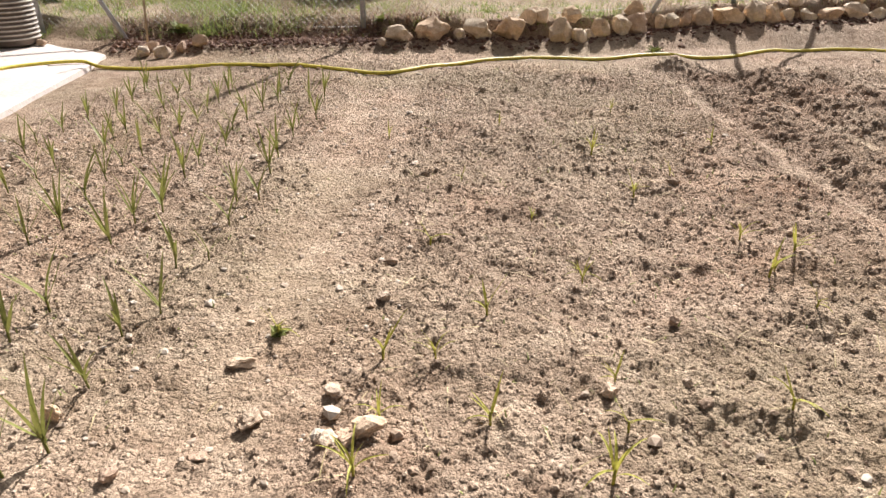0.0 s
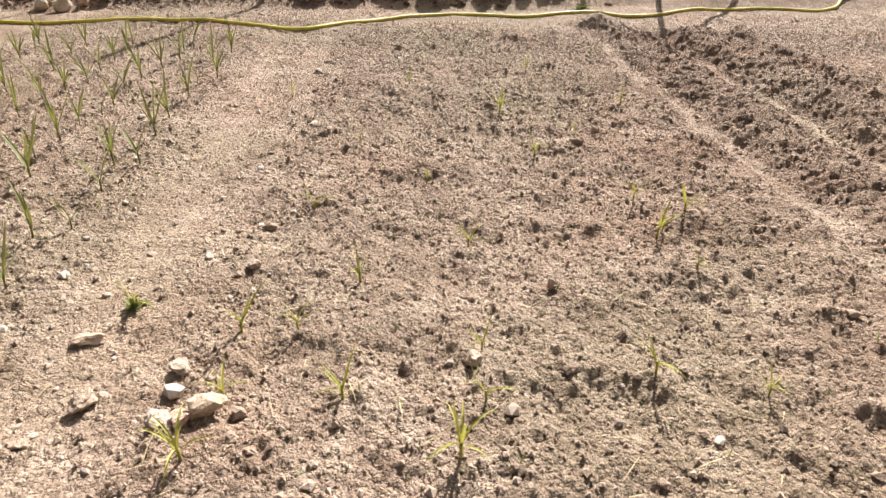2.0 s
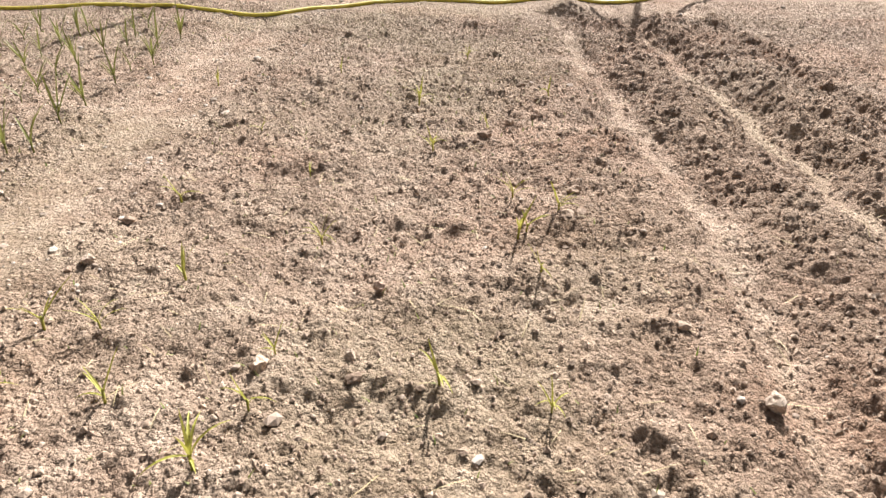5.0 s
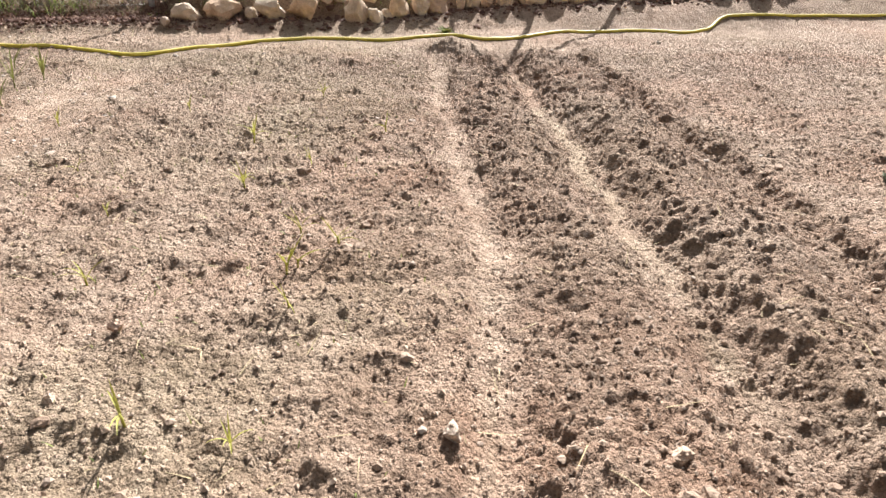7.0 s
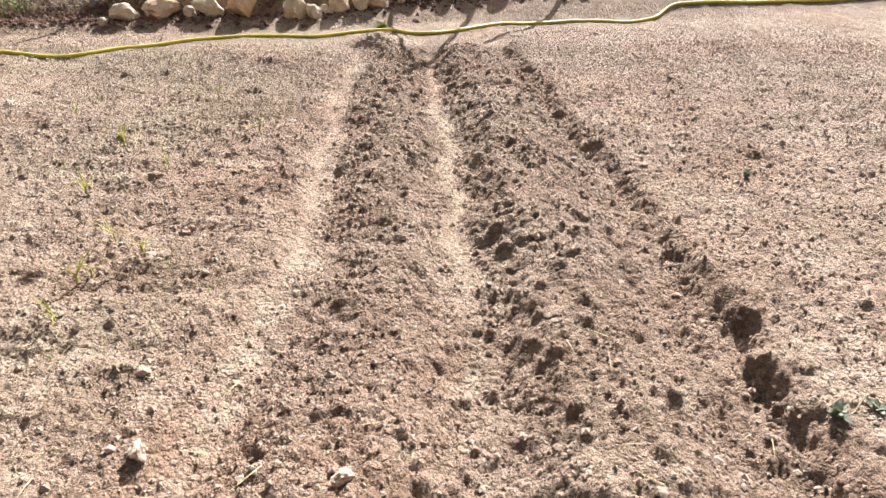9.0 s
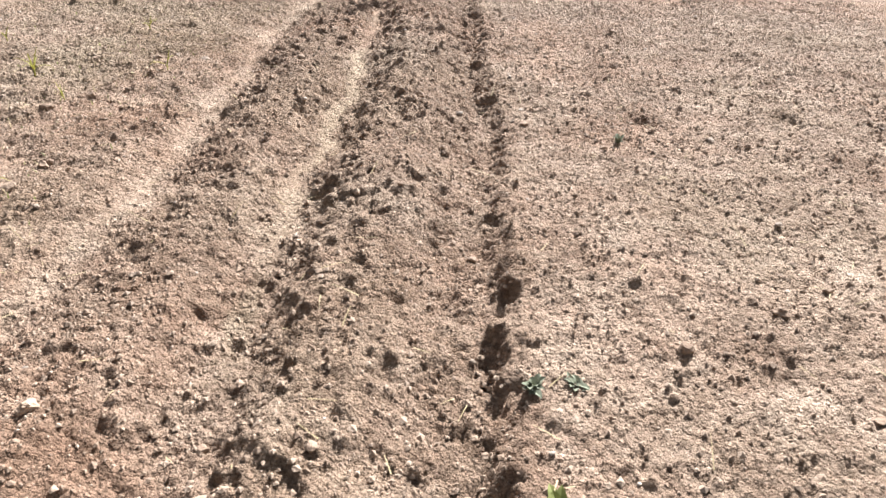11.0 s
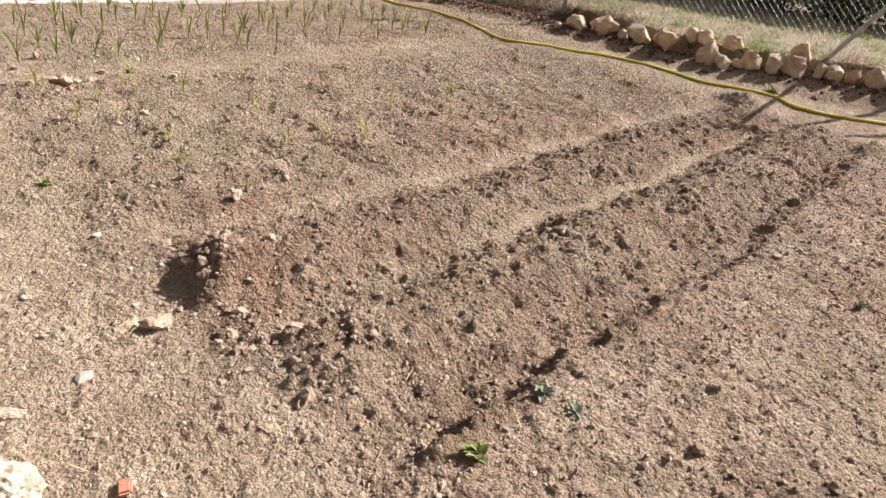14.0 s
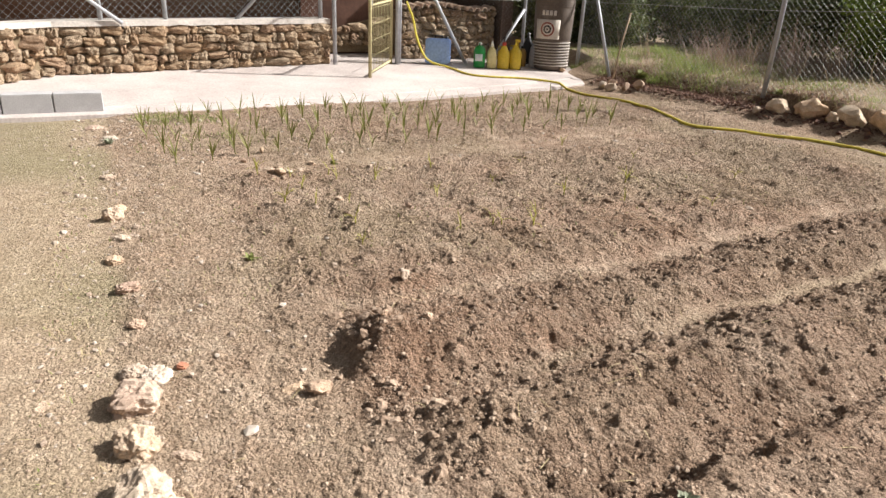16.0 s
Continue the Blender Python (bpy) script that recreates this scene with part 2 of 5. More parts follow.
WHITE_P = plain("white_plastic", (0.7, 0.68, 0.64), (0.8, 0.78, 0.74), 5, 0.4, relief=0.05)
GREY_P = plain("grey_plastic", (0.28, 0.27, 0.28), (0.36, 0.35, 0.36), 5, 0.45, relief=0.05)
BLACK_P = plain("black_plastic", (0.02, 0.02, 0.02), (0.04, 0.035, 0.03), 5, 0.5, relief=0.05)
RED_P = plain("red_plastic", (0.4, 0.05, 0.03), (0.5, 0.08, 0.05), 5, 0.45, relief=0.05)


# ---- mesh helpers ----
def to_mesh(name, verts, faces, material, smooth=False):
    me = bpy.data.meshes.new(name)
    me.from_pydata(verts if isinstance(verts, list) else verts.tolist(), [], faces if isinstance(faces, list) else faces.tolist())
    if smooth:
        me.polygons.foreach_set("use_smooth", [True] * len(me.polygons))
    me.materials.append(material)
    me.update()
    return me


def bm_mesh(name, bm, material, smooth=False):
    me = bpy.data.meshes.new(name)
    bm.to_mesh(me)
    bm.free()
    if smooth:
        me.polygons.foreach_set("use_smooth", [True] * len(me.polygons))
    me.materials.append(material)
    return me


def part(name, me, parent, label="", m=None):
    ob = new(name, me)
    ob.parent = parent
    if m is not None:
        ob.matrix_basis = m
    return tagged(ob, label) if label else ob


def empty(name, m):
    ob = new(name)
    ob.empty_display_size = 0.1
    ob.matrix_basis = m
    return ob


def box_bm(sx, sy, sz, bevel=0.0, at=(0, 0, 0)):
    bm = bmesh.new()
    bmesh.ops.create_cube(bm, size=1)
    bmesh.ops.scale(bm, vec=(sx, sy, sz), verts=bm.verts)
    bmesh.ops.translate(bm, vec=at, verts=bm.verts)
    if bevel:
        bmesh.ops.bevel(bm, geom=bm.edges[:], offset=bevel, segments=2, affect="EDGES")
    return bm


def tube_data(points, radius, sides=8, radii=None):
    """Verts and faces of a tube along points."""
    pts = [Vector(p) for p in points]
    verts, faces = [], []
    for k, p in enumerate(pts):
        d = (pts[min(k + 1, len(pts) - 1)] - pts[max(k - 1, 0)]).normalized()
        side = d.cross(Vector((0, 0, 1)))
        side = side.normalized() if side.length > 1e-3 else Vector((1, 0, 0))
        up = side.cross(d)
        r = radii[k] if radii else radius
        for s in range(sides):
            a = 2 * math.pi * s / sides
            verts.append(tuple(p + side * (r * math.cos(a)) + up * (r * math.sin(a))))
    for k in range(len(pts) - 1):
        for s in range(sides):
            a, b = k * sides + s, k * sides + (s + 1) % sides
            faces.append((a, b, b + sides, a + sides))
    faces.append(tuple(range(sides))[::-1])
    faces.append(tuple((len(pts) - 1) * sides + s for s in range(sides)))
    return verts, faces


def tube(name, points, radius, material, sides=8, radii=None):
    v, f = tube_data(points, radius, sides, radii)
    return to_mesh(name, v, f, material, True)


def lathe(name, profile, material, sides=24):
    verts, faces = [], []
    for r, z in profile:
        for s in range(sides):
            a = 2 * math.pi * s / sides
            verts.append((r * math.cos(a), r * math.sin(a), z))
    for k in range(len(profile) - 1):
        for s in range(sides):
            a, b = k * sides + s, k * sides + (s + 1) % sides
            faces.append((a, b, b + sides, a + sides))
    faces.append(tuple(range(sides))[::-1])
    faces.append(tuple((len(profile) - 1) * sides + s for s in range(sides)))
    return to_mesh(name, verts, faces, material, True)


def rock_mesh(name, size, seed, material, subdiv=3, rough=0.16):
    """An uneven, flat-facetted stone that rests on z = 0."""
    r = random.Random(seed)
    bm = bmesh.new()
    bmesh.ops.create_icosphere(bm, subdivisions=subdiv, radius=0.5)
    off = Vector((r.uniform(0, 90), r.uniform(0, 90), r.uniform(0, 90)))
    cuts = []
    for _ in range(11):
        n = Vector((r.gauss(0, 1), r.gauss(0, 1), r.gauss(0, 0.8))).normalized()
        cuts.append((n, r.uniform(0.24, 0.43)))
    for v in bm.verts:
        for n, d in cuts:
            over = v.co.dot(n) - d
            if over > 0:
                v.co -= n * over * 0.97
        q = v.co * 2.2 + off
        v.co += v.co.normalized() * rough * (0.5 * noise.noise(q) + 0.4 * noise.noise(q * 2.7) + 0.25 * noise.noise(q * 6) + 0.15 * noise.noise(q * 13))
        v.co.x, v.co.y, v.co.z = v.co.x * size[0] * 1.15, v.co.y * size[1] * 1.15, v.co.z * size[2] * 1.15
    low = min(v.co.z for v in bm.verts)
    for v in bm.verts:
        v.co.z -= low
    return bm_mesh(name, bm, material, False)


def block_stone_mesh(name, seed, material, power=4.5, rough=0.1, subdiv=3):
    """A squarish stone of unit size about its centre, with worn corners and a pitted face."""
    r = random.Random(seed)
    bm = bmesh.new()
    bmesh.ops.create_icosphere(bm, subdivisions=subdiv, radius=1.0)
    off = Vector((r.uniform(0, 90), r.uniform(0, 90), r.uniform(0, 90)))
    skew, lean = r.uniform(-0.25, 0.25), r.uniform(-0.25, 0.25)
    for v in bm.verts:
        c = v.co
        c *= 0.5 / (abs(c.x) ** power + abs(c.y) ** power + abs(c.z) ** power) ** (1 / power)
        q = c * 3.0 + off
        c *= 1 + rough * (1.2 * noise.noise(q) + 0.8 * noise.noise(q * 2.3) + 0.6 * noise.noise(q * 5.1))
        c.y += skew * c.z * 0.6
        c.z += lean * c.y * 0.5
    return bm_mesh(name, bm, material, False)


# ---- terrain ----
def smooth01(u):
    u = np.clip(u, 0, 1)
    return u * u * (3 - 2 * u)


def value_noise(x, y, scale, seed):
    """Smooth random field of about unit size."""
    r = np.random.default_rng(seed)
    table = r.standard_normal((256, 256))
    u, v = x * scale + 500, y * scale + 500
    i, j = np.floor(u).astype(int), np.floor(v).astype(int)
    a, b = smooth01(u - i), smooth01(v - j)
    i, j = i % 256, j % 256
    i1, j1 = (i + 1) % 256, (j + 1) % 256
    return (table[i, j] * (1 - a) + table[i1, j] * a) * (1 - b) + (table[i, j1] * (1 - a) + table[i1, j1] * a) * b


def furrow_left(y):
    return np.interp(y, [1.2, 1.8, 2.4, 2.9, 4.0, 4.9, 6.3], [1.97, 2.06, 2.09, 2.09, 1.99, 1.9, 1.85])


def furrow_mid(y):
    return np.interp(y, [1.2, 2.0, 2.8, 3.5, 4.5, 5.6, 6.5], [2.76, 2.75, 2.69, 2.64, 2.56, 2.45, 2.40])


def furrow_right(y):
    return np.interp(y, [1.2, 2.0, 3.0, 4.0, 5.4, 6.5], [3.40, 3.385, 3.36, 3.31, 3.19, 3.05])


def step_edge(y):
    return np.interp(y, [1.2, 1.9, 2.5, 3.5, 4.3, 5.5, 6.5], [3.57, 3.565, 3.53, 3.46, 3.37, 3.24, 3.1])


def rock_line(x):
    return np.interp(x, [-6, -3, -0.6, 0.5, 1.3, 1.9, 3.1, 4.3, 7, 12], [7.2, 7.25, 7.45, 7.55, 7.65, 7.8, 8.1, 8.45, 9.1, 9.8])


def rock_level(x):
    return np.interp(x, [-6, -3, -1, 1, 2, 3, 4.3, 8], [0.1, 0.08, 0.1, 0.08, 0.14, 0.19, 0.22, 0.3])


def macro(x, y):
    """The shape of the ground without its clods, and the maps of tilth, crust and moss."""
    z = 0.012 * value_noise(x, y, 0.8, 1) + 0.008 * value_noise(x, y, 2.3, 2)
    wob = 0.026 * value_noise(x, y, 3.0, 3) + 0.016 * value_noise(x, y, 8.0, 13) + 0.01 * value_noise(x, y, 20.0, 16)
    xs = x + wob
    ends = smooth01((y - 1.27 - 0.06 * value_noise(x, y, 4.0, 4)) / 0.2) * (1 - smooth01((y - 6.25) / 0.25))
    l, m, r, e = furrow_left(y), furrow_mid(y), furrow_right(y), step_edge(y)
    c1, c2 = (l + m) / 2 + 0.02, (m + r) / 2 + 0.0
    top1 = np.interp(y, [1.2, 1.7, 2.3, 6.5], [0.085, 0.06, 0.026, 0.02])
    rise = np.zeros_like(z)
    bed = np.interp(y, [1.2, 2.3, 3.5, 6.0], [0.034, 0.03, 0.024, 0.018])
    low = np.interp(y, [1.2, 2.3, 3.5, 6.0], [-0.038, -0.036, -0.032, -0.03])

    def leg(x0, z0, x1, z1):
        k = (xs >= x0) & (xs < x1)
        u = np.where(k, (xs - x0) / (x1 - x0 + 1e-9), 0)
        rise[k] = (z0 + (z1 - z0) * smooth01(u))[k] if np.ndim(z1 - z0) else (z0 + (z1 - z0) * smooth01(u))[k]

    leg(l - 0.35, 0.0 * l, l - 0.12, 0.003 + 0 * l)
    leg(l - 0.12, 0.003 + 0 * l, l - 0.03, -0.02 + 0 * l)
    leg(l - 0.03, -0.02 + 0 * l, l + 0.05, -0.025 + 0 * l)
    leg(l + 0.05, -0.025 + 0 * l, c1 + 0.02, top1)
    leg(c1 + 0.02, top1, c1 + 0.1, top1)
    leg(c1 + 0.1, top1, m - 0.06, -0.038 + 0 * l)
    leg(m - 0.06, -0.038 + 0 * l, m + 0.05, -0.042 + 0 * l)
    leg(m + 0.05, -0.042 + 0 * l, c2 - 0.08, 0.046 + 0 * l)
    leg(c2 - 0.08, 0.046 + 0 * l, c2 + 0.05, 0.05 + 0 * l)
    leg(c2 + 0.05, 0.05 + 0 * l, r - 0.03, low)
    wide = np.interp(y, [1.2, 2.2, 3.2, 6.0], [0.09, 0.09, 0.11, 0.13])
    leg(r - 0.03, low, e - wide, low)
    leg(e - wide, low, e, bed)
    leg(e, bed, e + 9.0, bed)
    rise = np.where(xs >= e + 9.0, bed, rise)
    z = z + rise * ends
    # hollow in front of the mound, sunk border strip
    z -= 0.03 * np.exp(-(((x - 2.52) / 0.24) ** 2 + ((y - 1.27) / 0.12) ** 2))
    z += 0.03 * np.exp(-(((x - 2.44) / 0.15) ** 2 + ((y - 1.47) / 0.1) ** 2))
    z += 0.04 * np.exp(-(((x - 0.1) / 0.4) ** 2 + ((y - 1.5) / 0.35) ** 2))
    z -= 0.035 * (1 - smooth01((y - 1.0) / 0.4)) * smooth01((x - 1.2) / 1.0)
    # soil heap at the far end of the ridge
    z += 0.10 * np.exp(-(((x - 1.95) / 0.22) ** 2 + ((y - 6.55) / 0.16) ** 2))
    # trodden strip beside the garlic
    lane = np.exp(-((x + 0.24 + 0.09 * (y - 2.0)) / 0.17) ** 2) * smooth01((y - 1.0) / 0.5) * (1 - smooth01((y - 5.9) / 0.4))
    z -= 0.022 * lane
    plot = smooth01((x + 0.02 + 0.05 * (y - 2)) / 0.1) * (1 - smooth01((x - l + 0.09) / 0.09)) * smooth01((y - 1.15) / 0.2) * (1 - smooth01((y - 6.0) / 0.3))
    z += plot * (0.01 + 0.01 * value_noise(x * 0.6, y, 6.0, 5) + 0.006 * value_noise(x * 0.7, y, 12.0, 6))
    # bank to the retaining stones and the terrace above them
    yr, zr = rock_line(x), rock_level(x)
    reach = np.interp(x, [0.0, 2.5, 4.5], [0.44, 0.6, 1.0])
    z += zr * smooth01((y - (yr - reach)) / (reach - 0.1))
    cut = np.interp(x, [-1.1, -0.6], [0.5, 0.16])
    z += 0.17 * smooth01((y - (yr - 0.03)) / cut) + 0.045 * np.clip(y - yr, 0, 6)
    z = z - 0.02 * smooth01((-2.25 - x) / 0.3) * (1 - smooth01((y - 6.3) / 0.4)) * smooth01((y + 3.2) / 0.4)
    outside = smooth01((-4.2 - x) / 0.6)
    z = z * (1 - outside) + outside * np.where(y > 7.6, 0.35, 0.03)
    path = 1 - smooth01((y - 0.5 - 0.05 * value_noise(x, y, 2.0, 8)) / 0.16)
    strip = smooth01((y - 6.3) / 0.4) * (1 - smooth01((y - yr + 0.25) / 0.3))
    ridge = smooth01((x - l - 0.02) / 0.1) * ends
    tilth = 0.5 + 0.4 * plot + 0.75 * ridge + 0.3 * (1 - smooth01((x + 0.5) / 0.2)) * smooth01((y - 1.6) / 0.5)
    tilth = np.where((x > e) & (y > 1.2), 0.85, tilth) * (1 - 0.5 * lane) * (1 - 0.85 * path) * (1 - 0.35 * strip)
    crust = np.clip(0.75 * path + 0.1 * strip + 0.1 * lane, 0, 1)
    tilth = np.maximum(tilth, 0.8 * smooth01((x - 0.15) / 0.1) * ends)
    bottoms = np.maximum(np.exp(-((xs - m) / 0.045) ** 4), 0.8 * np.exp(-((xs - l) / 0.03) ** 4)) * ends * smooth01((y - 2.1) / 0.7)
    tilth = tilth * (1 - 0.7 * bottoms)
    crust = np.maximum(crust, 0.85 * np.exp(-((xs - m) / 0.042) ** 4) * ends * smooth01((y - 1.7) / 0.6) * smooth01(value_noise(x, y, 2.0, 9) * 0.5 + 0.8))
    crust = np.maximum(crust, 0.35 * np.exp(-((xs - l) / 0.028) ** 2) * ends * smooth01(value_noise(x, y, 2.0, 10) * 0.5 + 0.5))
    crust = np.maximum(crust, 0.35 * (1 - smooth01((y - 1.1) / 0.3)))
    moss = 0.2 * (1 - smooth01((x - l + 0.5) / 0.6)) * smooth01(value_noise(x, y, 1.7, 14) * 0.6 + 0.35) * smooth01((y - 0.9) / 0.4)
    moss += 0.6 * path * smooth01(value_noise(x, y, 1.3, 11) * 0.5 + 0.6)
    crust = np.maximum(crust, 0.8 * smooth01((y - yr - 0.2) / 0.5))
    moss = np.maximum(moss, 0.35 * smooth01((y - yr - 0.2) / 0.5) * smooth01(value_noise(x, y, 1.1, 12) * 0.7 + 0.4))
    # damp, freshly turned soil on the ridges and the raised bed
    dug = np.maximum(ridge * (1 - smooth01((x - e) / 0.1)), 0.12 * smooth01((x - e) / 0.1)) * (1 - smooth01((y - 6.3) / 0.5))
    dug = np.maximum(dug, 0.75 * plot * smooth01((x - 0.8) / 0.8))
    dug = dug * smooth01(0.75 + 0.5 * value_noise(x, y, 2.2, 15)) * (1 - 0.8 * np.clip(crust, 0, 1))
    return z, tilth, np.clip(crust, 0, 1), np.clip(moss, 0, 1), np.clip(dug, 0, 1)


def axis(knots):
    """Coordinates with a step that grows or shrinks between knots of (place, step)."""
    out = [knots[0][0]]
    for (a, da), (b, db) in zip(knots[:-1], knots[1:]):
        n = max(2, int(round((b - a) / math.sqrt(da * db))))
        k = (db / da) ** (1.0 / n)
        w = np.cumsum(k ** np.arange(n))
        out += list(a + (b - a) * w / w[-1])
    return np.array(out)


GX = axis([(-400, 60), (-12, 1.0), (-4.2, 0.1), (-2.6, 0.018), (-1.2, 0.0105), (0.0, 0.0088), (4.2, 0.0088), (6.0, 0.022), (10, 0.15), (18, 1.0), (400, 60)])
GY = axis([(-400, 60), (-6, 0.8), (-0.2, 0.05), (0.5, 0.012), (1.1, 0.0078), (3.2, 0.0092), (7.0, 0.017), (9.5, 0.045), (13, 0.2), (20, 1.0), (400, 60)])
MX, MY = np.meshgrid(GX, GY, indexing="ij")
HZ, TILTH, CRUST, MOSS, FRESH = macro(MX, MY)
near = (MX > -2.7) & (MX < 6.3) & (MY > 0.1) & (MY < 9)
HZ += np.where(near, TILTH * (0.0055 * value_noise(MX, MY, 9, 21) + 0.0035 * value_noise(MX, MY, 22, 22) + 0.0025 * value_noise(MX, MY, 48, 23)) + 0.001 * value_noise(MX, MY, 85, 24), 0)


def ground_at(x, y):
    i = int(np.clip(np.searchsorted(GX, x) - 1, 0, len(GX) - 2))
    j = int(np.clip(np.searchsorted(GY, y) - 1, 0, len(GY) - 2))
    a, b = (x - GX[i]) / (GX[i + 1] - GX[i]), (y - GY[j]) / (GY[j + 1] - GY[j])
    return float((HZ[i, j] * (1 - a) + HZ[i + 1, j] * a) * (1 - b) + (HZ[i, j + 1] * (1 - a) + HZ[i + 1, j + 1] * a) * b)


def cells(x, y, size, seed, fill):
    """A dense layer of rounded crumbs, one to a cell, some cells empty; about unit height."""
    r = np.random.default_rng(seed)
    table = r.random((128, 128, 3))
    u, v = x / size + 300, y / size + 300
    i, j = np.floor(u).astype(int), np.floor(v).astype(int)
    best = np.zeros_like(x)
    for a in (-1, 0, 1):
        for b in (-1, 0, 1):
            t = table[(i + a) % 128, (j + b) % 128]
            d = (u - i - a - t[..., 0]) ** 2 + (v - j - b - t[..., 1]) ** 2
            k = t[..., 2]
            rad2 = 0.2 + 0.5 * k / fill
            best = np.maximum(best, np.where(k < fill, (0.45 + 0.55 * k / fill) * np.sqrt(np.clip(1 - d / rad2, 0, 1)), 0))
    return best


def roughen():
    """Lay crumbs of three sizes over the tilled soil."""
    wx = MX + 0.008 * value_noise(MX, MY, 40, 71) + 0.01 * value_noise(MX, MY, 15, 72)
    wy = MY + 0.008 * value_noise(MX, MY, 40, 73) + 0.01 * value_noise(MX, MY, 15, 74)
    heap = smooth01(0.5 + 0.45 * value_noise(MX * 0.7, MY, 5.0, 61) + 0.4 * value_noise(MX, MY, 13.0, 62))
    far = smooth01((MY - 2.5) / 2.0)
    layer = (0.008 * heap + 0.007 * far) * cells(wx, wy, 0.062, 81, 0.35) * np.clip(TILTH - 0.2, 0, 1)
    layer += (0.006 + 0.007 * far) * (0.4 + 0.6 * heap) * cells(wx, wy, 0.033, 82, 0.6) * np.clip(TILTH, 0, 1.2)
    layer += 0.007 * cells(wx + 3, wy, 0.0205, 83, 0.85) * np.clip(TILTH + 0.15, 0, 1)
    layer *= 1 + 0.6 * np.clip(3 * (TILTH - 1), 0, 1)
    return np.where(near, layer, 0)


HZ += roughen()


def crumble(count):
    """Press flattened, tilted crumbs of soil into the height map, thicker in patches."""
    flat = HZ.copy()
    heap = smooth01(0.5 + 0.45 * value_noise(MX * 0.7, MY, 5.0, 61) + 0.4 * value_noise(MX, MY, 13.0, 62))
    for _ in range(count):
        y = 0.6 + 6.9 * rng.random() ** 1.3
        x = rng.uniform(-2.6, 6.0)
        i, j = np.searchsorted(GX, x), np.searchsorted(GY, y)
        thick = TILTH[i, j]
        if rng.random() > (thick + 0.12) * (0.45 + 0.55 * heap[i, j]):
            continue
        r = 0.0085 * math.exp(0.5 * rng.standard_normal()) * (0.85 + 0.35 * heap[i, j])
        r = min(0.03 if thick > 1.0 else 0.015, max(0.0075, r))
        a, long = rng.uniform(0, 3.14), rng.uniform(0.65, 1.0)
        ca, sa = math.cos(a), math.sin(a)
        i0, i1 = np.searchsorted(GX, x - r), np.searchsorted(GX, x + r)
        j0, j1 = np.searchsorted(GY, y - r), np.searchsorted(GY, y + r)
        if i1 <= i0 or j1 <= j0:
            continue
        dx, dy = (GX[i0:i1, None] - x) / r, (GY[None, j0:j1] - y) / r
        u, v = dx * ca + dy * sa, (dy * ca - dx * sa) / long
        d = u * u + v * v
        high = r * rng.uniform(0.5, 0.95) * (0.75 if r > 0.018 else 1.0)
        base = 0.5 * flat[i, j] + 0.5 * HZ[i, j] - 0.25 * r
        lump = base + high * np.sqrt(np.clip(1 - d * np.sqrt(d), 0, 1)) * (1 + 0.3 * u)
        HZ[i0:i1, j0:j1] = np.maximum(HZ[i0:i1, j0:j1], np.where(d < 1, lump, -9))


crumble(90000)
nx, ny = len(GX), len(GY)
gv = np.stack([MX, MY, HZ], -1).reshape(-1, 3)
ii, jj = np.meshgrid(np.arange(nx - 1), np.arange(ny - 1), indexing="ij")
q = (ii * ny + jj).reshape(-1)
quads = np.stack([q, q + ny, q + ny + 1, q + 1], -1).astype(np.int32)
gm = bpy.data.meshes.new("ground")
gm.vertices.add(len(gv))
gm.vertices.foreach_set("co", gv.reshape(-1).astype(np.float32))
gm.loops.add(quads.size)
gm.loops.foreach_set("vertex_index", quads.reshape(-1))
gm.polygons.add(len(quads))
gm.polygons.foreach_set("loop_start", np.arange(0, quads.size, 4, dtype=np.int32))
gm.polygons.foreach_set("use_smooth", np.ones(len(quads), dtype=bool))
gm.update(calc_edges=True)
for name, field in (("crust", CRUST), ("moss", MOSS), ("fresh", FRESH), ("tilth", np.clip(0.35 + 0.7 * TILTH, 0, 1.25))):
    gm.attributes.new(name, "FLOAT", "POINT").data.foreach_set("value", field.reshape(-1).astype(np.float32))
gm.materials.append(SOIL)
tagged(new("ground", gm), "dry reddish-brown tilled garden soil with furrows", "soil", kind="structure")


# ---- concrete slab ----
def slab_edge(y):
    return float(np.interp(y, [-3, 0.5, 1.66, 2.24, 2.88, 3.58, 4.4, 5.33, 6.35, 6.85], [-2.5, -2.5, -2.53, -2.56, -2.64, -2.74, -2.9, -3.1, -3.33, -3.46]))


def slab_z(x):
    return 0.032 + 0.07 * max(0.0, -3.4 - x)


bm = bmesh.new()
ys = list(np.linspace(-3, 6.85, 60)) + [7.1, 7.35]
rows = []
for k, y in enumerate(ys):
    x0 = slab_edge(y) if y <= 6.86 else -3.49 - (y - 6.85) * 1.9
    x0 += 0.008 * noise.noise((y * 2.3, 1.7, 0)) + 0.007 * noise.noise((y * 9, 4.7, 0))
    line = []
    lip = 0.3 + 0.02 * noise.noise((y * 3.1, 8.2, 0))
    for x, drop in ((x0, 0.024), (x0 - 0.02, 0.014), (x0 - lip, 0.012), (x0 - lip - 0.012, 0.0), (-4.2, 0.0), (-5.5, 0.0), (-7.4, 0.0)):
        line.append(bm.verts.new((x, y, slab_z(x) - drop)))
    line.insert(0, bm.verts.new((x0 + 0.012, y, -0.1)))
    rows.append(line)
for a, b in zip(rows[:-1], rows[1:]):
    for k in range(len(a) - 1):
        bm.faces.new((a[k], a[k + 1], b[k + 1], b[k]))
bm.faces.new(rows[-1])
bmesh.ops.recalc_face_normals(bm, faces=bm.faces)
tagged(new("pavement", bm_mesh("pavement", bm, CONCRETE)), "pale sunlit concrete apron in front of the gate", "pavement", kind="structure")


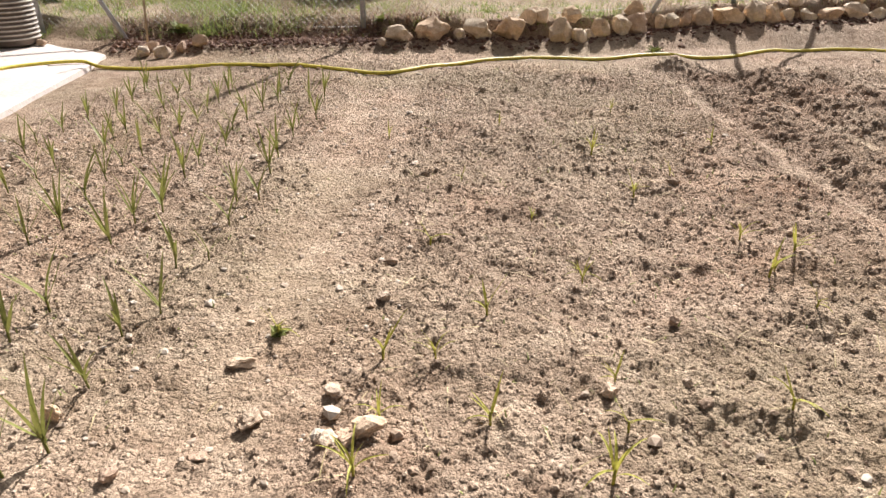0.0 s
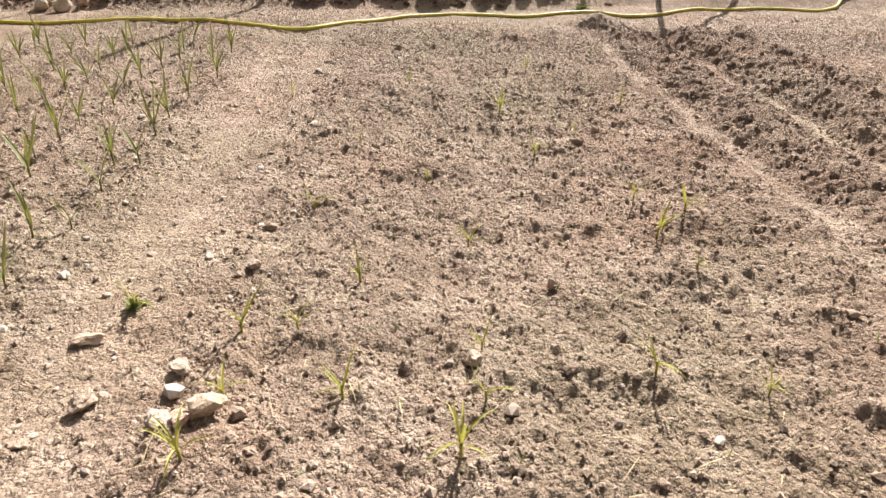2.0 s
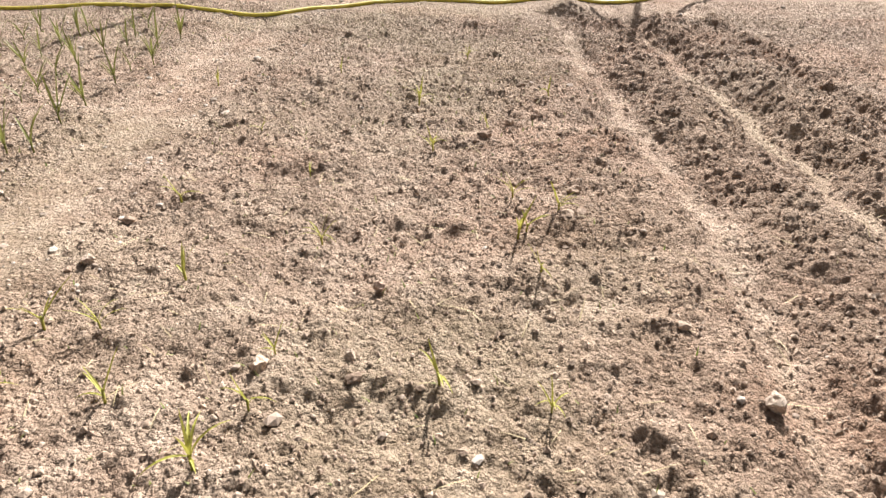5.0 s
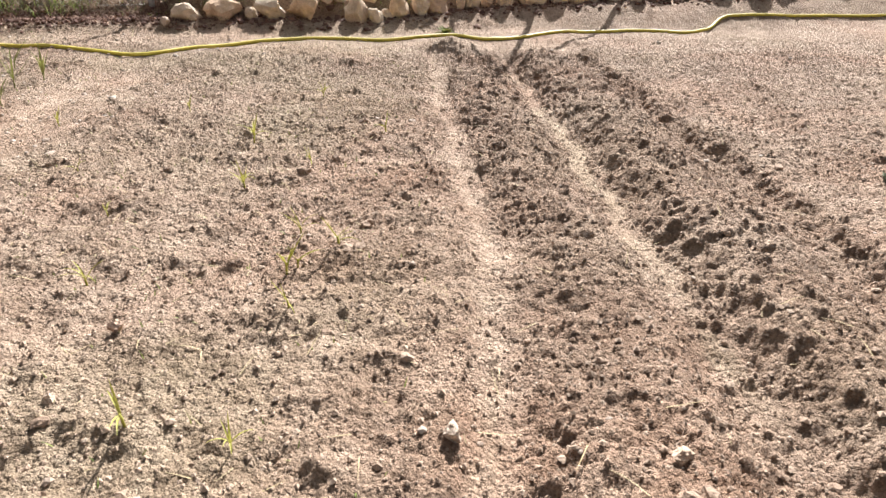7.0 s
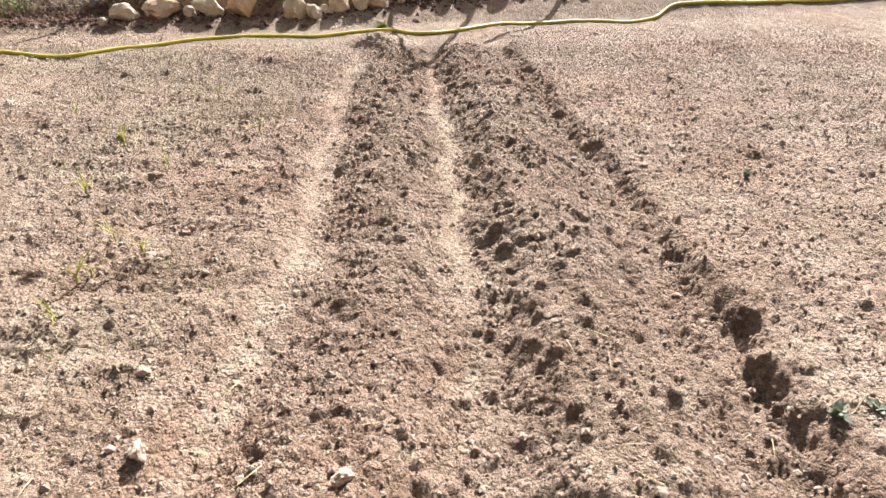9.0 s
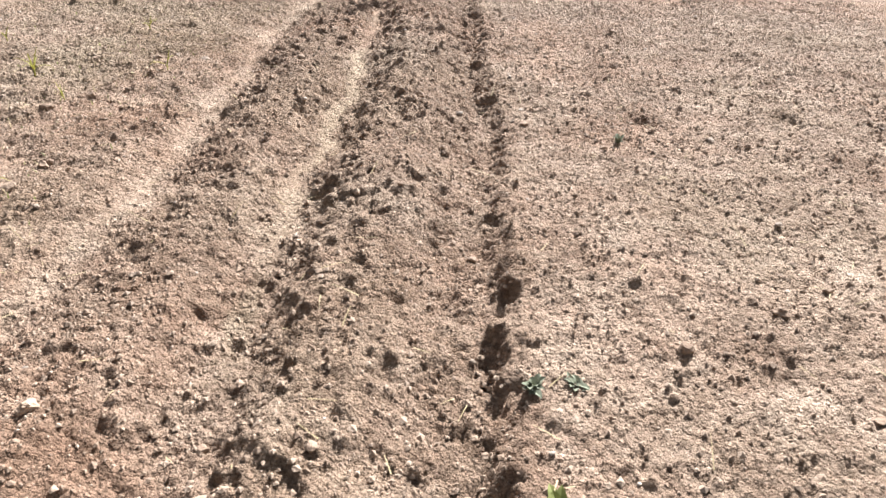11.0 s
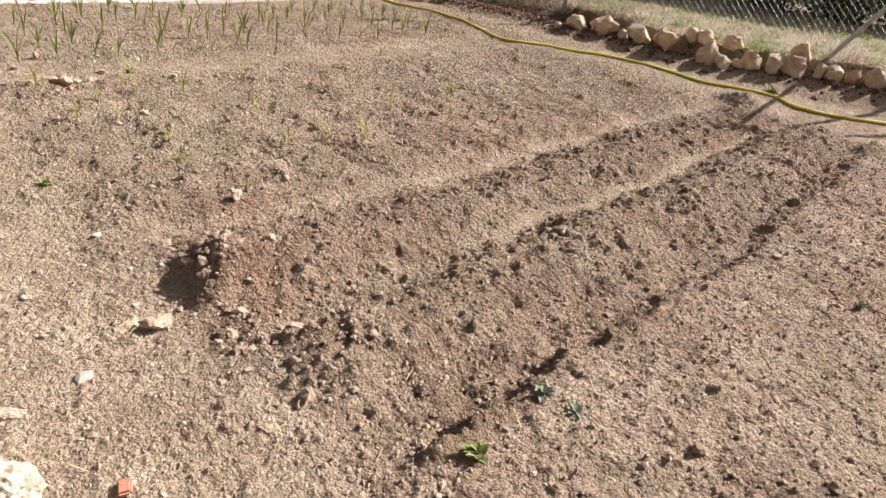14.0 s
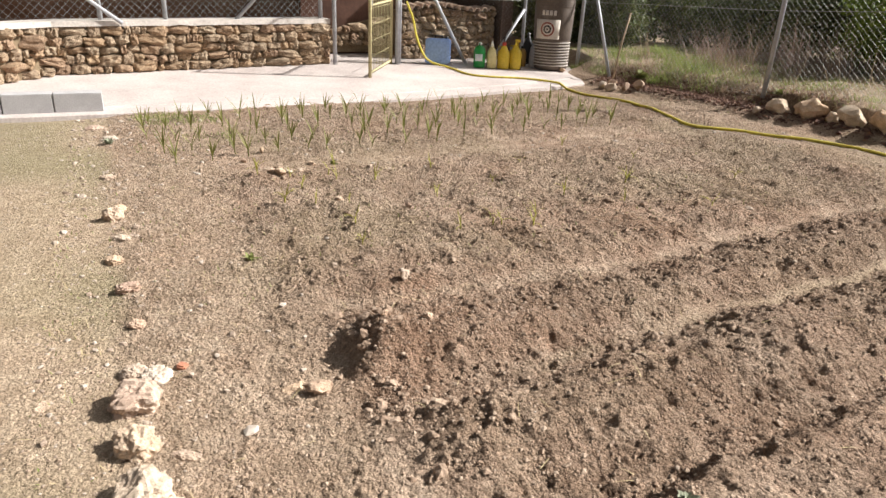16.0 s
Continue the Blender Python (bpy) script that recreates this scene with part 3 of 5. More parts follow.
# ---- stone wall with coping, fence on top ----
def wall_x(y):
    return float(np.interp(y, [-0.5, 0.1, 1.3, 3.5], [-4.0, -4.5, -4.67, -5.0]))


def rubble_wall(name, y0, y1, face_x, base, top, label, rows_n, thick=0.35, cap=True):
    """A wall core with its face stones as parts."""
    ys = np.linspace(y0, y1, 48)
    v, f = [], []
    for y in ys:
        x, z0, z1 = face_x(y) - 0.05, base(y), top(y)
        v += [(x, y, z0 - 0.1), (x, y, z1), (x - thick, y, z1), (x - thick, y, z0 - 0.1)]
    for k in range(len(ys) - 1):
        for s in range(4):
            a, b = 4 * k + s, 4 * k + (s + 1) % 4
            f.append((a, b, b + 4, a + 4))
    f += [(0, 1, 2, 3), tuple(4 * (len(ys) - 1) + s for s in (3, 2, 1, 0))]
    wall = tagged(new(name, to_mesh(name, v, f, MORTAR)), label, "wall", kind="structure")
    r = random.Random(5)
    shapes = [block_stone_mesh("stone", 900 + k, WALL_STONE, r.uniform(2.6, 4.2), 0.22) for k in range(14)]

    def joint(row, y):
        """Height of the wavy bed joint under a course."""
        z0, z1 = base(y), top(y) - (0.045 if cap else 0.0)
        sway = 0.0 if row in (0, rows_n) else 0.34 * noise.noise((y * 2.6, row * 7.3, 2)) + 0.16 * noise.noise((y * 7.0, row * 3.1, 5))
        return z0 + (z1 - z0) * (row + sway) / rows_n

    for row in range(rows_n):
        y = y0 + 0.01
        while y < y1 - 0.03:
            h = joint(row + 1, y + 0.06) - joint(row, y + 0.06)
            w = min(max(0.05, h * r.choice((0.7, 1.0, 1.3, 1.7, 2.4)) * r.uniform(0.85, 1.15)), y1 - y)
            yc = y + w / 2
            low, high = joint(row, yc), joint(row + 1, yc)
            halves = 2 if high - low > 0.14 and w < 0.16 and r.random() < 0.6 else 1
            for k in range(halves):
                hh = (high - low) / halves
                ob = part("stone", shapes[r.randrange(len(shapes))], wall)
                ob.matrix_basis = pose(face_x(yc) - 0.05 + r.uniform(-0.012, 0.015), yc, low + (k + 0.5) * hh, r.uniform(-14, 14), r.uniform(-9, 9), r.uniform(-12, 12)) @ Matrix.Diagonal((r.uniform(0.1, 0.2), w * 1.02, hh * r.uniform(0.95, 1.12), 1))
            y += w
    if cap:
        v, f = [], []
        for k, y in enumerate(np.linspace(y0, y1, 40)):
            x, z1 = face_x(y), top(y)
            a, b = 0.02 + 0.012 * noise.noise((y * 5, 2, 0)), 0.012 * noise.noise((y * 7, 9, 0))
            v += [(x + a, y, z1 - 0.045 + b), (x + a - 0.01, y, z1 + 0.015 + 0.4 * b), (x - thick - 0.02, y, z1 + 0.02), (x - thick - 0.02, y, z1 - 0.045)]
        for k in range(39):
            for s in range(4):
                a, b = 4 * k + s, 4 * k + (s + 1) % 4
                f.append((a, b, b + 4, a + 4))
        f += [(0, 1, 2, 3), (159, 158, 157, 156)]
        part("coping", to_mesh("coping", v, f, CAP), wall, "pale cement coping with worn edge")
    return wall


rubble_wall("wall_gate_side", -2.5, 3.5, wall_x, lambda y: slab_z(wall_x(y)), lambda y: np.interp(y, [-1, 0.1, 3.5], [0.67, 0.69, 0.74]), "low rubble stone wall under a cement coping", 5)
rubble_wall("wall_behind_bottles", 4.72, 6.35, lambda y: -5.32, lambda y: slab_z(-5.3), lambda y: 0.90 + 0.03 * math.sin(5 * y), "rough rubble stone wall behind the wire fence", 7, cap=False)
TILE = plain("pale_clay_tile", (0.4, 0.27, 0.19), (0.55, 0.42, 0.32), 9, 0.9)


def roof_tile_mesh():
    v, f = [], []
    for x in (0.0, 0.3):
        for rad_ in (0.062, 0.05):
            for k in range(9):
                a = math.pi * k / 8
                v.append((-x, rad_ * math.cos(a), rad_ * math.sin(a)))
    for k in range(8):
        f += [(k, k + 1, 18 + k + 1, 18 + k), (9 + k + 1, 9 + k, 27 + k, 27 + k + 1), (k + 1, k, 9 + k, 9 + k + 1), (18 + k, 18 + k + 1, 27 + k + 1, 27 + k)]
    f += [(0, 18, 27, 9), (8, 17, 35, 26)]
    return to_mesh("roof_tile", v, f, TILE)


tile_me = roof_tile_mesh()
tr = random.Random(4)
for k in range(12):
    t_ob = new("roof_tile", tile_me)
    y = 4.82 + 0.13 * k
    t_ob.matrix_basis = pose(-5.26 + tr.uniform(-0.02, 0.02), y, 0.915 + 0.03 * math.sin(5 * y), tr.uniform(-8, 8), 4, tr.uniform(-6, 6))
    tagged(t_ob, "pale curved clay tile laid on the rubble wall", "roof tile", "tiles on the wall")

# brown shed behind the wall, kept dark by an added roof and side wall
house = empty("shed", pose(-7.2, 1.6, 0.1))
tagged(house, "brown rendered shed behind the stone wall, under an added shade roof", "shed")
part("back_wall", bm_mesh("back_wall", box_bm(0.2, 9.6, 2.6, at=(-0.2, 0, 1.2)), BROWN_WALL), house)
# dark side wall, also placed to stop sun coming from +y
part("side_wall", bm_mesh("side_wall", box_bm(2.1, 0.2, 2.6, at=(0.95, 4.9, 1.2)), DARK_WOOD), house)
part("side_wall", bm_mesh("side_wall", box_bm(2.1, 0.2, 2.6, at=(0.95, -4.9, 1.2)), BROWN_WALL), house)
# out of view, added only to throw shade on the back wall and gateway
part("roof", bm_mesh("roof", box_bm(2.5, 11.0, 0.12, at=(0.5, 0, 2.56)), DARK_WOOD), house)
# dark-coloured sheet added behind the gateway so the opening reads dark
part("doorway_panel", bm_mesh("doorway_panel", box_bm(0.06, 1.7, 2.3, 0.01, at=(1.35, 2.55, 1.1)), plain("gateway_dark_brown", (0.075, 0.035, 0.022), (0.12, 0.06, 0.04), 3, 0.8, fine=25)), house, "dark brown panel added behind the gateway")
rubble_wall("wall_shed_foot", 3.62, 4.7, lambda y: -5.72, lambda y: 0.33, lambda y: 0.52 + 0.25 * (y - 3.6), "shaded rubble stone footing inside the gateway", 3, 0.06, cap=False)


# ---- fences ----
def mesh_wire(a, b, h0, h1, pitch, radius, z0):
    """Two crossing families of diagonal wires between a and b."""
    a, b = Vector(a), Vector(b)
    d = b - a
    length = d.length
    d.normalize()
    n = d.cross(Vector((0, 0, 1)))
    verts, faces = [], []
    height = h1 - h0
    for sign in (1, -1):
        s = -height
        while s < length + height:
            u0, u1 = (s, s + height) if sign > 0 else (s + height, s)
            t0, t1 = 0.0, 1.0
            du = u1 - u0
            lo, hi = sorted(((0 - u0) / du, (length - u0) / du))
            t0, t1 = max(t0, lo), min(t1, hi)
            if t1 > t0 + 0.01:
                base = len(verts)
                for t in (t0, t1):
                    c = a + d * (u0 + du * t) + Vector((0, 0, z0 + h0 + height * t)) + n * (0.0015 * sign)
                    for k in range(3):
                        an = 2.1 * k
                        verts.append(tuple(c + n * (radius * math.cos(an)) + d * (radius * math.sin(an))))
                for k in range(3):
                    faces.append((base + k, base + (k + 1) % 3, base + 3 + (k + 1) % 3, base + 3 + k))
            s += pitch
    return verts, faces


def fence(label, posts, height, pitch, braces=(), wire_low=0.03, radius=0.028, gauge=0.0011):
    """posts: (x, y, z of the foot, lean x, lean y)."""
    f = empty("chain_link_fence", pose(0, 0, 0))
    tagged(f, label, "fence")
    for x, y, z, lx, ly in posts:
        p = part("post", tube("post", [(x, y, z - 0.12), (x + lx * 0.5, y + ly * 0.5, z + height * 0.5), (x + lx, y + ly, z + height)], radius, STEEL, 10), f)
        part("cap", lathe("cap", [(radius * 1.15, 0), (radius * 1.15, 0.02), (0.008, 0.03)], STEEL, 12), p, "", Matrix.Translation((x + lx, y + ly, z + height)))
    for a, b in zip(posts[:-1], posts[1:]):
        v, fc = mesh_wire((a[0], a[1] + 0.03, a[2]), (b[0], b[1] + 0.03, b[2]), wire_low, height - 0.02, pitch, gauge, 0)
        part("wire_mesh", to_mesh("wire_mesh", v, fc, WIRE), f)
        for h in (wire_low, height * 0.5, height - 0.02):
            part("tension_wire", tube("tension_wire", [(a[0], a[1] + 0.026, a[2] + h), (b[0], b[1] + 0.026, b[2] + h)], 0.002, WIRE, 4), f)
    for p0, p1 in braces:
        part("brace", tube("brace", [p0, p1], radius * 0.85, STEEL, 10), f)
    return f


def foot(x, y):
    return (x, y, ground_at(x, y))


fence("galvanised chain link fence along the grassy terrace",
      [(-4.45, 7.42, 0.12, 0, 0), (-1.0, 7.58, 0.17, 0.03, 0.0), (2.95, 8.32, 0.36, 0.1, 0.0), (7.5, 9.25, 0.45, 0.0, 0), (10.5, 9.9, 0.5, 0, 0)], 1.98, 0.07,
      [((-3.45, 7.28, 0.1), (-4.4, 7.4, 1.8)), ((2.02, 7.95, 0.3), (2.98, 8.3, 2.05)), ((4.0, 8.55, 0.36), (3.02, 8.34, 2.05))])
fence("galvanised chain link fence between the gate and the barrel",
      [(-4.98, 4.55, 0.13, 0, 0), (-5.0, 6.7, 0.13, 0, 0), (-4.95, 7.5, 0.13, 0, 0)], 1.9, 0.07,
      [((-4.85, 5.62, 0.12), (-5.0, 4.7, 1.75)), ((-4.9, 6.05, 0.13), (-4.98, 6.68, 0.95))])
fence("galvanised chain link fence standing on the stone wall",
      [(-5.1, 3.4, 0.74, 0, 0), (-4.85, 1.35, 0.71, 0, 0), (-4.72, 0.62, 0.69, 0, 0), (-4.6, -0.6, 0.68, 0, 0), (-4.45, -2.4, 0.68, 0, 0)], 1.2, 0.09,
      [((-4.9, 2.2, 0.72), (-5.05, 3.2, 1.7)), ((-4.55, 0.85, 0.69), (-4.5, -0.2, 1.5))], gauge=0.0026)

# ---- gate, standing open ----
gate = empty("garden_gate", pose(-4.98, 4.42, 0.13, 0, 0, 0))
tagged(gate, "yellowish painted steel mesh gate standing open", "gate")
gd = Vector((0.95, -0.67, -0.05))
glen = gd.length
gdir = gd.normalized()


def along(u, z):
    return tuple(gdir * u + Vector((0, 0, z)))


for u in (0.0, glen):
    part("stile", tube("stile", [along(u, 0.0 if u else -0.0), along(u, 1.75)], 0.024, GATE_PAINT, 8), gate)
for z in (0.06, 0.9, 1.72):
    part("rail", tube("rail", [along(0, z), along(glen, z)], 0.016, GATE_PAINT, 8), gate)
for k in range(1, 14):
    part("bar", tube("bar", [along(glen * k / 14, 0.06), along(glen * k / 14, 1.72)], 0.004, GATE_PAINT, 5), gate)
for k in range(1, 9):
    part("cross_wire", tube("cross_wire", [along(0, 0.06 + k * 0.2), along(glen, 0.06 + k * 0.2)], 0.003, GATE_PAINT, 5), gate)
part("latch", bm_mesh("latch", box_bm(0.06, 0.03, 0.1, 0.005, at=along(glen - 0.05, 0.95)), STEEL), gate)
gp = tagged(new("gate_post", tube("gate_post", [(-4.94, 4.5, 0.1), (-4.94, 4.5, 2.0)], 0.03, STEEL, 12)), "grey galvanised gate post beside the open gate", "post")
gp2 = tagged(new("gate_post", tube("gate_post", [(-4.97, 3.56, 0.1), (-4.97, 3.56, 2.0)], 0.03, STEEL, 12)), "grey galvanised gate post against the stone wall", "post")

# ---- grey blocks and bricks ----
for k in range(4):
    y = 0.345 - k * 0.415
    b = new("concrete_block", bm_mesh("concrete_block", box_bm(0.2, 0.405, 0.19, 0.006), BLOCK))
    b.matrix_basis = pose(-2.72 - 0.003 * k, y, 0.095 + slab_z(-2.7) - 0.03, 0, 0, 0.6 * (k % 2) - 1)
    tagged(b, "grey concrete building block lying along the slab edge", "block", "blocks along the slab edge")
for k in range(7):
    b = new("brick", bm_mesh("brick", box_bm(0.12, 0.24, 0.042, 0.004), BRICK))
    b.matrix_basis = pose(-3.82, -0.55 + 0.006 * (k % 2), slab_z(-3.82) + 0.022 + k * 0.044, 0, 0, 2 * (k % 3))
    tagged(b, "orange clay brick in a small stack", "brick", "stack of bricks")


# ---- things on the slab ----
def on_slab(x, y):
    return pose(x, y, slab_z(x))


barrel = empty("ribbed_drum", on_slab(-4.45, 6.89))
tagged(barrel, "brown ribbed drum with a pale printed label", "drum")
prof = [(0.24, 0.0), (0.265, 0.02)]
for k in range(9):
    z = 0.05 + k * 0.042
    prof += [(0.268, z), (0.282, z + 0.012), (0.282, z + 0.026), (0.268, z + 0.038)]
prof += [(0.285, 0.45), (0.295, 0.7), (0.298, 0.74), (0.30, 0.9)]
for k in range(5):
    z = 0.92 + k * 0.03
    prof += [(0.298, z), (0.306, z + 0.01), (0.298, z + 0.024)]
prof += [(0.29, 1.09), (0.31, 1.1), (0.31, 1.13), (0.27, 1.135)]
part("body", lathe("body", prof, DRUM, 40), barrel)
for k in range(9):
    z = 0.05 + k * 0.042
    part("rib", lathe("rib", [(0.283, z + 0.011), (0.287, z + 0.014), (0.287, z + 0.024), (0.283, z + 0.027)], DRUM_RIB, 40), barrel)


def curved_patch(name, a0, a1, z0, z1, r, material, n=12):
    v = [(r(z) * math.cos(a), r(z) * math.sin(a), z) for z in (z0, z1) for a in np.linspace(a0, a1, n)]
    v += [((r(z) - 0.004) * math.cos(a), (r(z) - 0.004) * math.sin(a), z) for z in (z0, z1) for a in np.linspace(a0, a1, n)]
    f = [(k, k + 1, n + k + 1, n + k) for k in range(n - 1)]
    f += [(2 * n + k, k, n + k, 3 * n + k) for k in (0,)] + [(n - 1, 3 * n - 1, 4 * n - 1, 2 * n - 1)]
    f += [(n + k, n + k + 1, 3 * n + k + 1, 3 * n + k) for k in range(n - 1)]
    return to_mesh(name, v, f, material, True)


face = math.atan2(0.666 - 6.96, 4.52 + 4.45)
rad = lambda z: 0.29 + 0.01 * (z - 0.45) / 0.25
label_ob = part("paper_label", curved_patch("paper_label", face - 0.95, face + 0.35, 0.46, 0.74, lambda z: rad(z) + 0.006, PAPER), barrel, "pale paper label with a round dark emblem")
for r0, r1, m_, d_ in ((0.105, 0.082, RED_INK, 0.009), (0.06, 0.0, DARK_INK, 0.009), (0.035, 0.015, PAPER, 0.011)):
    v, f = [], []
    for k in range(28):
        t = 2 * math.pi * k / 28
        for rr in (r0, max(r1, 0.001)):
            z = 0.6 + rr * math.sin(t)
            an = face - 0.28 + rr * math.cos(t) / 0.3
            v.append(((rad(z) + d_) * math.cos(an), (rad(z) + d_) * math.sin(an), z))
    for k in range(28):
        a, b = 2 * k, 2 * ((k + 1) % 28)
        f.append((a, b, b + 1, a + 1))
    part("emblem", to_mesh("emblem", v, f, m_), label_ob)
for k in range(4):
    part("print_bar", curved_patch("print_bar", face - 0.62 + 0.2 * k, face - 0.48 + 0.2 * k, 0.8, 0.87, lambda z: 0.304, PAPER, 5), barrel)
pebble_thing = new("stone", rock_mesh("stone", (0.1, 0.09, 0.07), 77, PALE_ROCK, 2))
pebble_thing.matrix_basis = on_slab(-4.16, 6.93)
tagged(pebble_thing, "small pale stone at the foot of the drum", "stone")


def jug(name, label, x, y, prof, body_mat, cap_parts, turn=0.0, sides=20, squash=1.0):
    j = empty(name, on_slab(x, y) @ pose(0, 0, 0, 0, 0, turn))
    tagged(j, label, "bottle", "bottles on the slab")
    b = part("body", lathe("body", prof, body_mat, sides), j)
    b.matrix_basis = Matrix.Diagonal((1, squash, 1, 1))
    for nm, me, lb in cap_parts:
        part(nm, me, j, lb)
    return j


def sprayer_head(z, material, reach=0.07):
    bm = box_bm(reach, 0.03, 0.035, 0.008, at=(reach * 0.25, 0, z + 0.06))
    return [("collar", lathe("collar", [(0.022, z), (0.022, z + 0.03), (0.013, z + 0.045)], material, 14), ""),
            ("spray_head", bm_mesh("spray_head", bm, material), ""),
            ("trigger", bm_mesh("trigger", box_bm(0.012, 0.014, 0.06, 0.004, at=(reach * 0.35, 0, z + 0.015)), material), "")]


bottle_prof = [(0.07, 0), (0.078, 0.01), (0.078, 0.2), (0.07, 0.24), (0.035, 0.285), (0.022, 0.3), (0.022, 0.32)]
g = jug("spray_bottle", "green plastic bottle with a white label", -4.62, 5.72, [(0.085, 0), (0.09, 0.012), (0.09, 0.23), (0.08, 0.28), (0.05, 0.31), (0.03, 0.325)], GREEN_P,
        [("cap", lathe("cap", [(0.028, 0.325), (0.028, 0.36), (0.012, 0.366)], WHITE_P, 14), "white cap"),
         ("handle", tube("handle", [(0.02, 0.0, 0.34), (0.06, 0.0, 0.36), (0.09, 0.0, 0.33), (0.085, 0, 0.28)], 0.009, GREEN_P, 8), "")], -35)
part("paper_label", curved_patch("paper_label", -0.7, 0.6, 0.1, 0.2, lambda z: 0.0925, WHITE_P), g, "white label")
jug("spray_bottle", "cream plastic bottle with a white spray head", -4.55, 5.89, [(0.072, 0), (0.078, 0.01), (0.078, 0.2), (0.06, 0.26), (0.03, 0.3), (0.022, 0.32)], CREAM_P, sprayer_head(0.32, WHITE_P), -30)
for x, y, hgt, lb in ((-4.50, 6.07, 0.34, "yellow plastic jug with a red screw cap"), (-4.45, 6.25, 0.36, "yellow plastic jug with a yellow spray head")):
    j = jug("plastic_jug", lb, x, y, [(0.085, 0), (0.095, 0.012), (0.095, hgt * 0.6), (0.085, hgt * 0.72), (0.04, hgt * 0.93), (0.026, hgt)], YELLOW_P,
            [("handle", tube("handle", [(-0.03, 0, hgt * 0.95), (-0.085, 0, hgt * 0.93), (-0.09, 0, hgt * 0.7), (-0.075, 0, hgt * 0.6)], 0.011, YELLOW_P, 8), "")]
            + ([("cap", lathe("cap", [(0.032, hgt), (0.032, hgt + 0.04), (0.014, hgt + 0.05)], RED_P, 14), "red screw cap"), ("pump_rod", lathe("pump_rod", [(0.01, hgt + 0.04), (0.01, hgt + 0.1), (0.025, hgt + 0.105), (0.02, hgt + 0.125)], BLACK_P, 10), "")] if "red" in lb else sprayer_head(hgt, YELLOW_P, 0.09)), 40, squash=0.9)
jug("plastic_jug", "small amber plastic jug behind the yellow ones", -4.66, 6.5, [(0.06, 0), (0.068, 0.01), (0.068, 0.18), (0.05, 0.24), (0.022, 0.27)], plain("amber_plastic", (0.25, 0.14, 0.03), (0.33, 0.2, 0.05), 5, 0.4), [("cap", lathe("cap", [(0.026, 0.27), (0.026, 0.3), (0.01, 0.306)], BLACK_P, 12), "black cap")])
jug("plastic_bottle", "grey plastic bottle with a narrow shoulder", -4.56, 6.68, [(0.08, 0), (0.092, 0.015), (0.095, 0.2), (0.08, 0.3), (0.04, 0.37), (0.028, 0.41)], GREY_P, [("cap", lathe("cap", [(0.03, 0.41), (0.03, 0.44), (0.012, 0.45)], WHITE_P, 12), "pale cap")])
jug("plastic_bottle", "dark plastic bottle beside the drum", -4.85, 6.72, [(0.07, 0), (0.08, 0.015), (0.08, 0.3), (0.03, 0.4), (0.02, 0.44)], BLACK_P, [("cap", lathe("cap", [(0.024, 0.44), (0.024, 0.47), (0.01, 0.475)], GREY_P, 12), "")])

blue = empty("plastic_canister", on_slab(-4.86, 5.13) @ pose(0, 0, 0, 0, -6, -28))
tagged(blue, "light blue rectangular plastic canister leaning on the wall", "canister")
part("body", bm_mesh("body", box_bm(0.13, 0.38, 0.37, 0.02, at=(0, 0, 0.195)), BLUE), blue)
part("handle", tube("handle", [(0, -0.05, 0.375), (0, -0.05, 0.42), (0, 0.06, 0.42), (0, 0.06, 0.375)], 0.012, BLACK_P, 8), blue, "black carrying handle")
part("cap", lathe("cap", [(0.025, 0.375), (0.025, 0.41), (0.01, 0.415)], BLACK_P, 12), blue, "", Matrix.Translation((0, 0.13, 0)))


# ---- hose ----
def catmull(points, n=10):
    p = [Vector(k) for k in points]
    p = [p[0] * 2 - p[1]] + p + [p[-1] * 2 - p[-2]]
    out = []
    for k in range(1, len(p) - 2):
        for s in range(n):
            t = s / n
            out.append(0.5 * (2 * p[k] + (p[k + 1] - p[k - 1]) * t + (2 * p[k - 1] - 5 * p[k] + 4 * p[k + 1] - p[k + 2]) * t * t + (3 * p[k] - p[k - 1] - 3 * p[k + 1] + p[k + 2]) * t ** 3))
    return out + [p[-2]]


hose_xy = ((-4.55, 5.18), (-4.1, 5.25), (-3.9, 5.5), (-3.75, 5.95), (-3.5, 6.28), (-3.2, 6.39), (-2.7, 6.33), (-2.16, 6.37), (-1.6, 6.28), (-1.15, 6.15), (-0.54, 6.06), (-0.19, 6.33), (0.2, 6.62), (0.62, 6.84), (1.1, 6.89), (1.47, 6.88),
           (1.97, 7.03), (2.29, 6.88), (2.64, 7.0), (2.98, 7.25), (3.3, 7.4), (3.78, 7.53), (4.05, 7.54), (4.32, 7.48), (4.6, 7.66), (4.86, 7.97), (5.2, 8.06), (5.76, 8.15), (6.62, 8.31), (7.4, 8.46), (9.0, 8.8))
pts = [(-4.9, 4.62, 1.02), (-4.88, 4.72, 0.78), (-4.84, 4.78, 0.5), (-4.76, 4.92, 0.22)]
pts += [(x, y, (slab_z(x) if x < slab_edge(y) else 0.0) + 0.016) for x, y in hose_xy]
line = catmull(pts, 8)
for p in line[32:]:
    floor_z = max(ground_at(p.x, p.y), max(ground_at(p.x + 0.03, p.y), ground_at(p.x, p.y - 0.03)))
    if p.x < slab_edge(p.y) + 0.02:
        floor_z = max(floor_z, slab_z(p.x))
    p.z = floor_z + 0.012
for _ in range(3):
    for k in range(33, len(line) - 1):
        line[k].z = (line[k - 1].z + line[k].z * 2 + line[k + 1].z) / 4
hose = tagged(new("garden_hose", tube("garden_hose", line, 0.0155, HOSE, 10)), "long yellow garden hose lying across the soil", "hose")

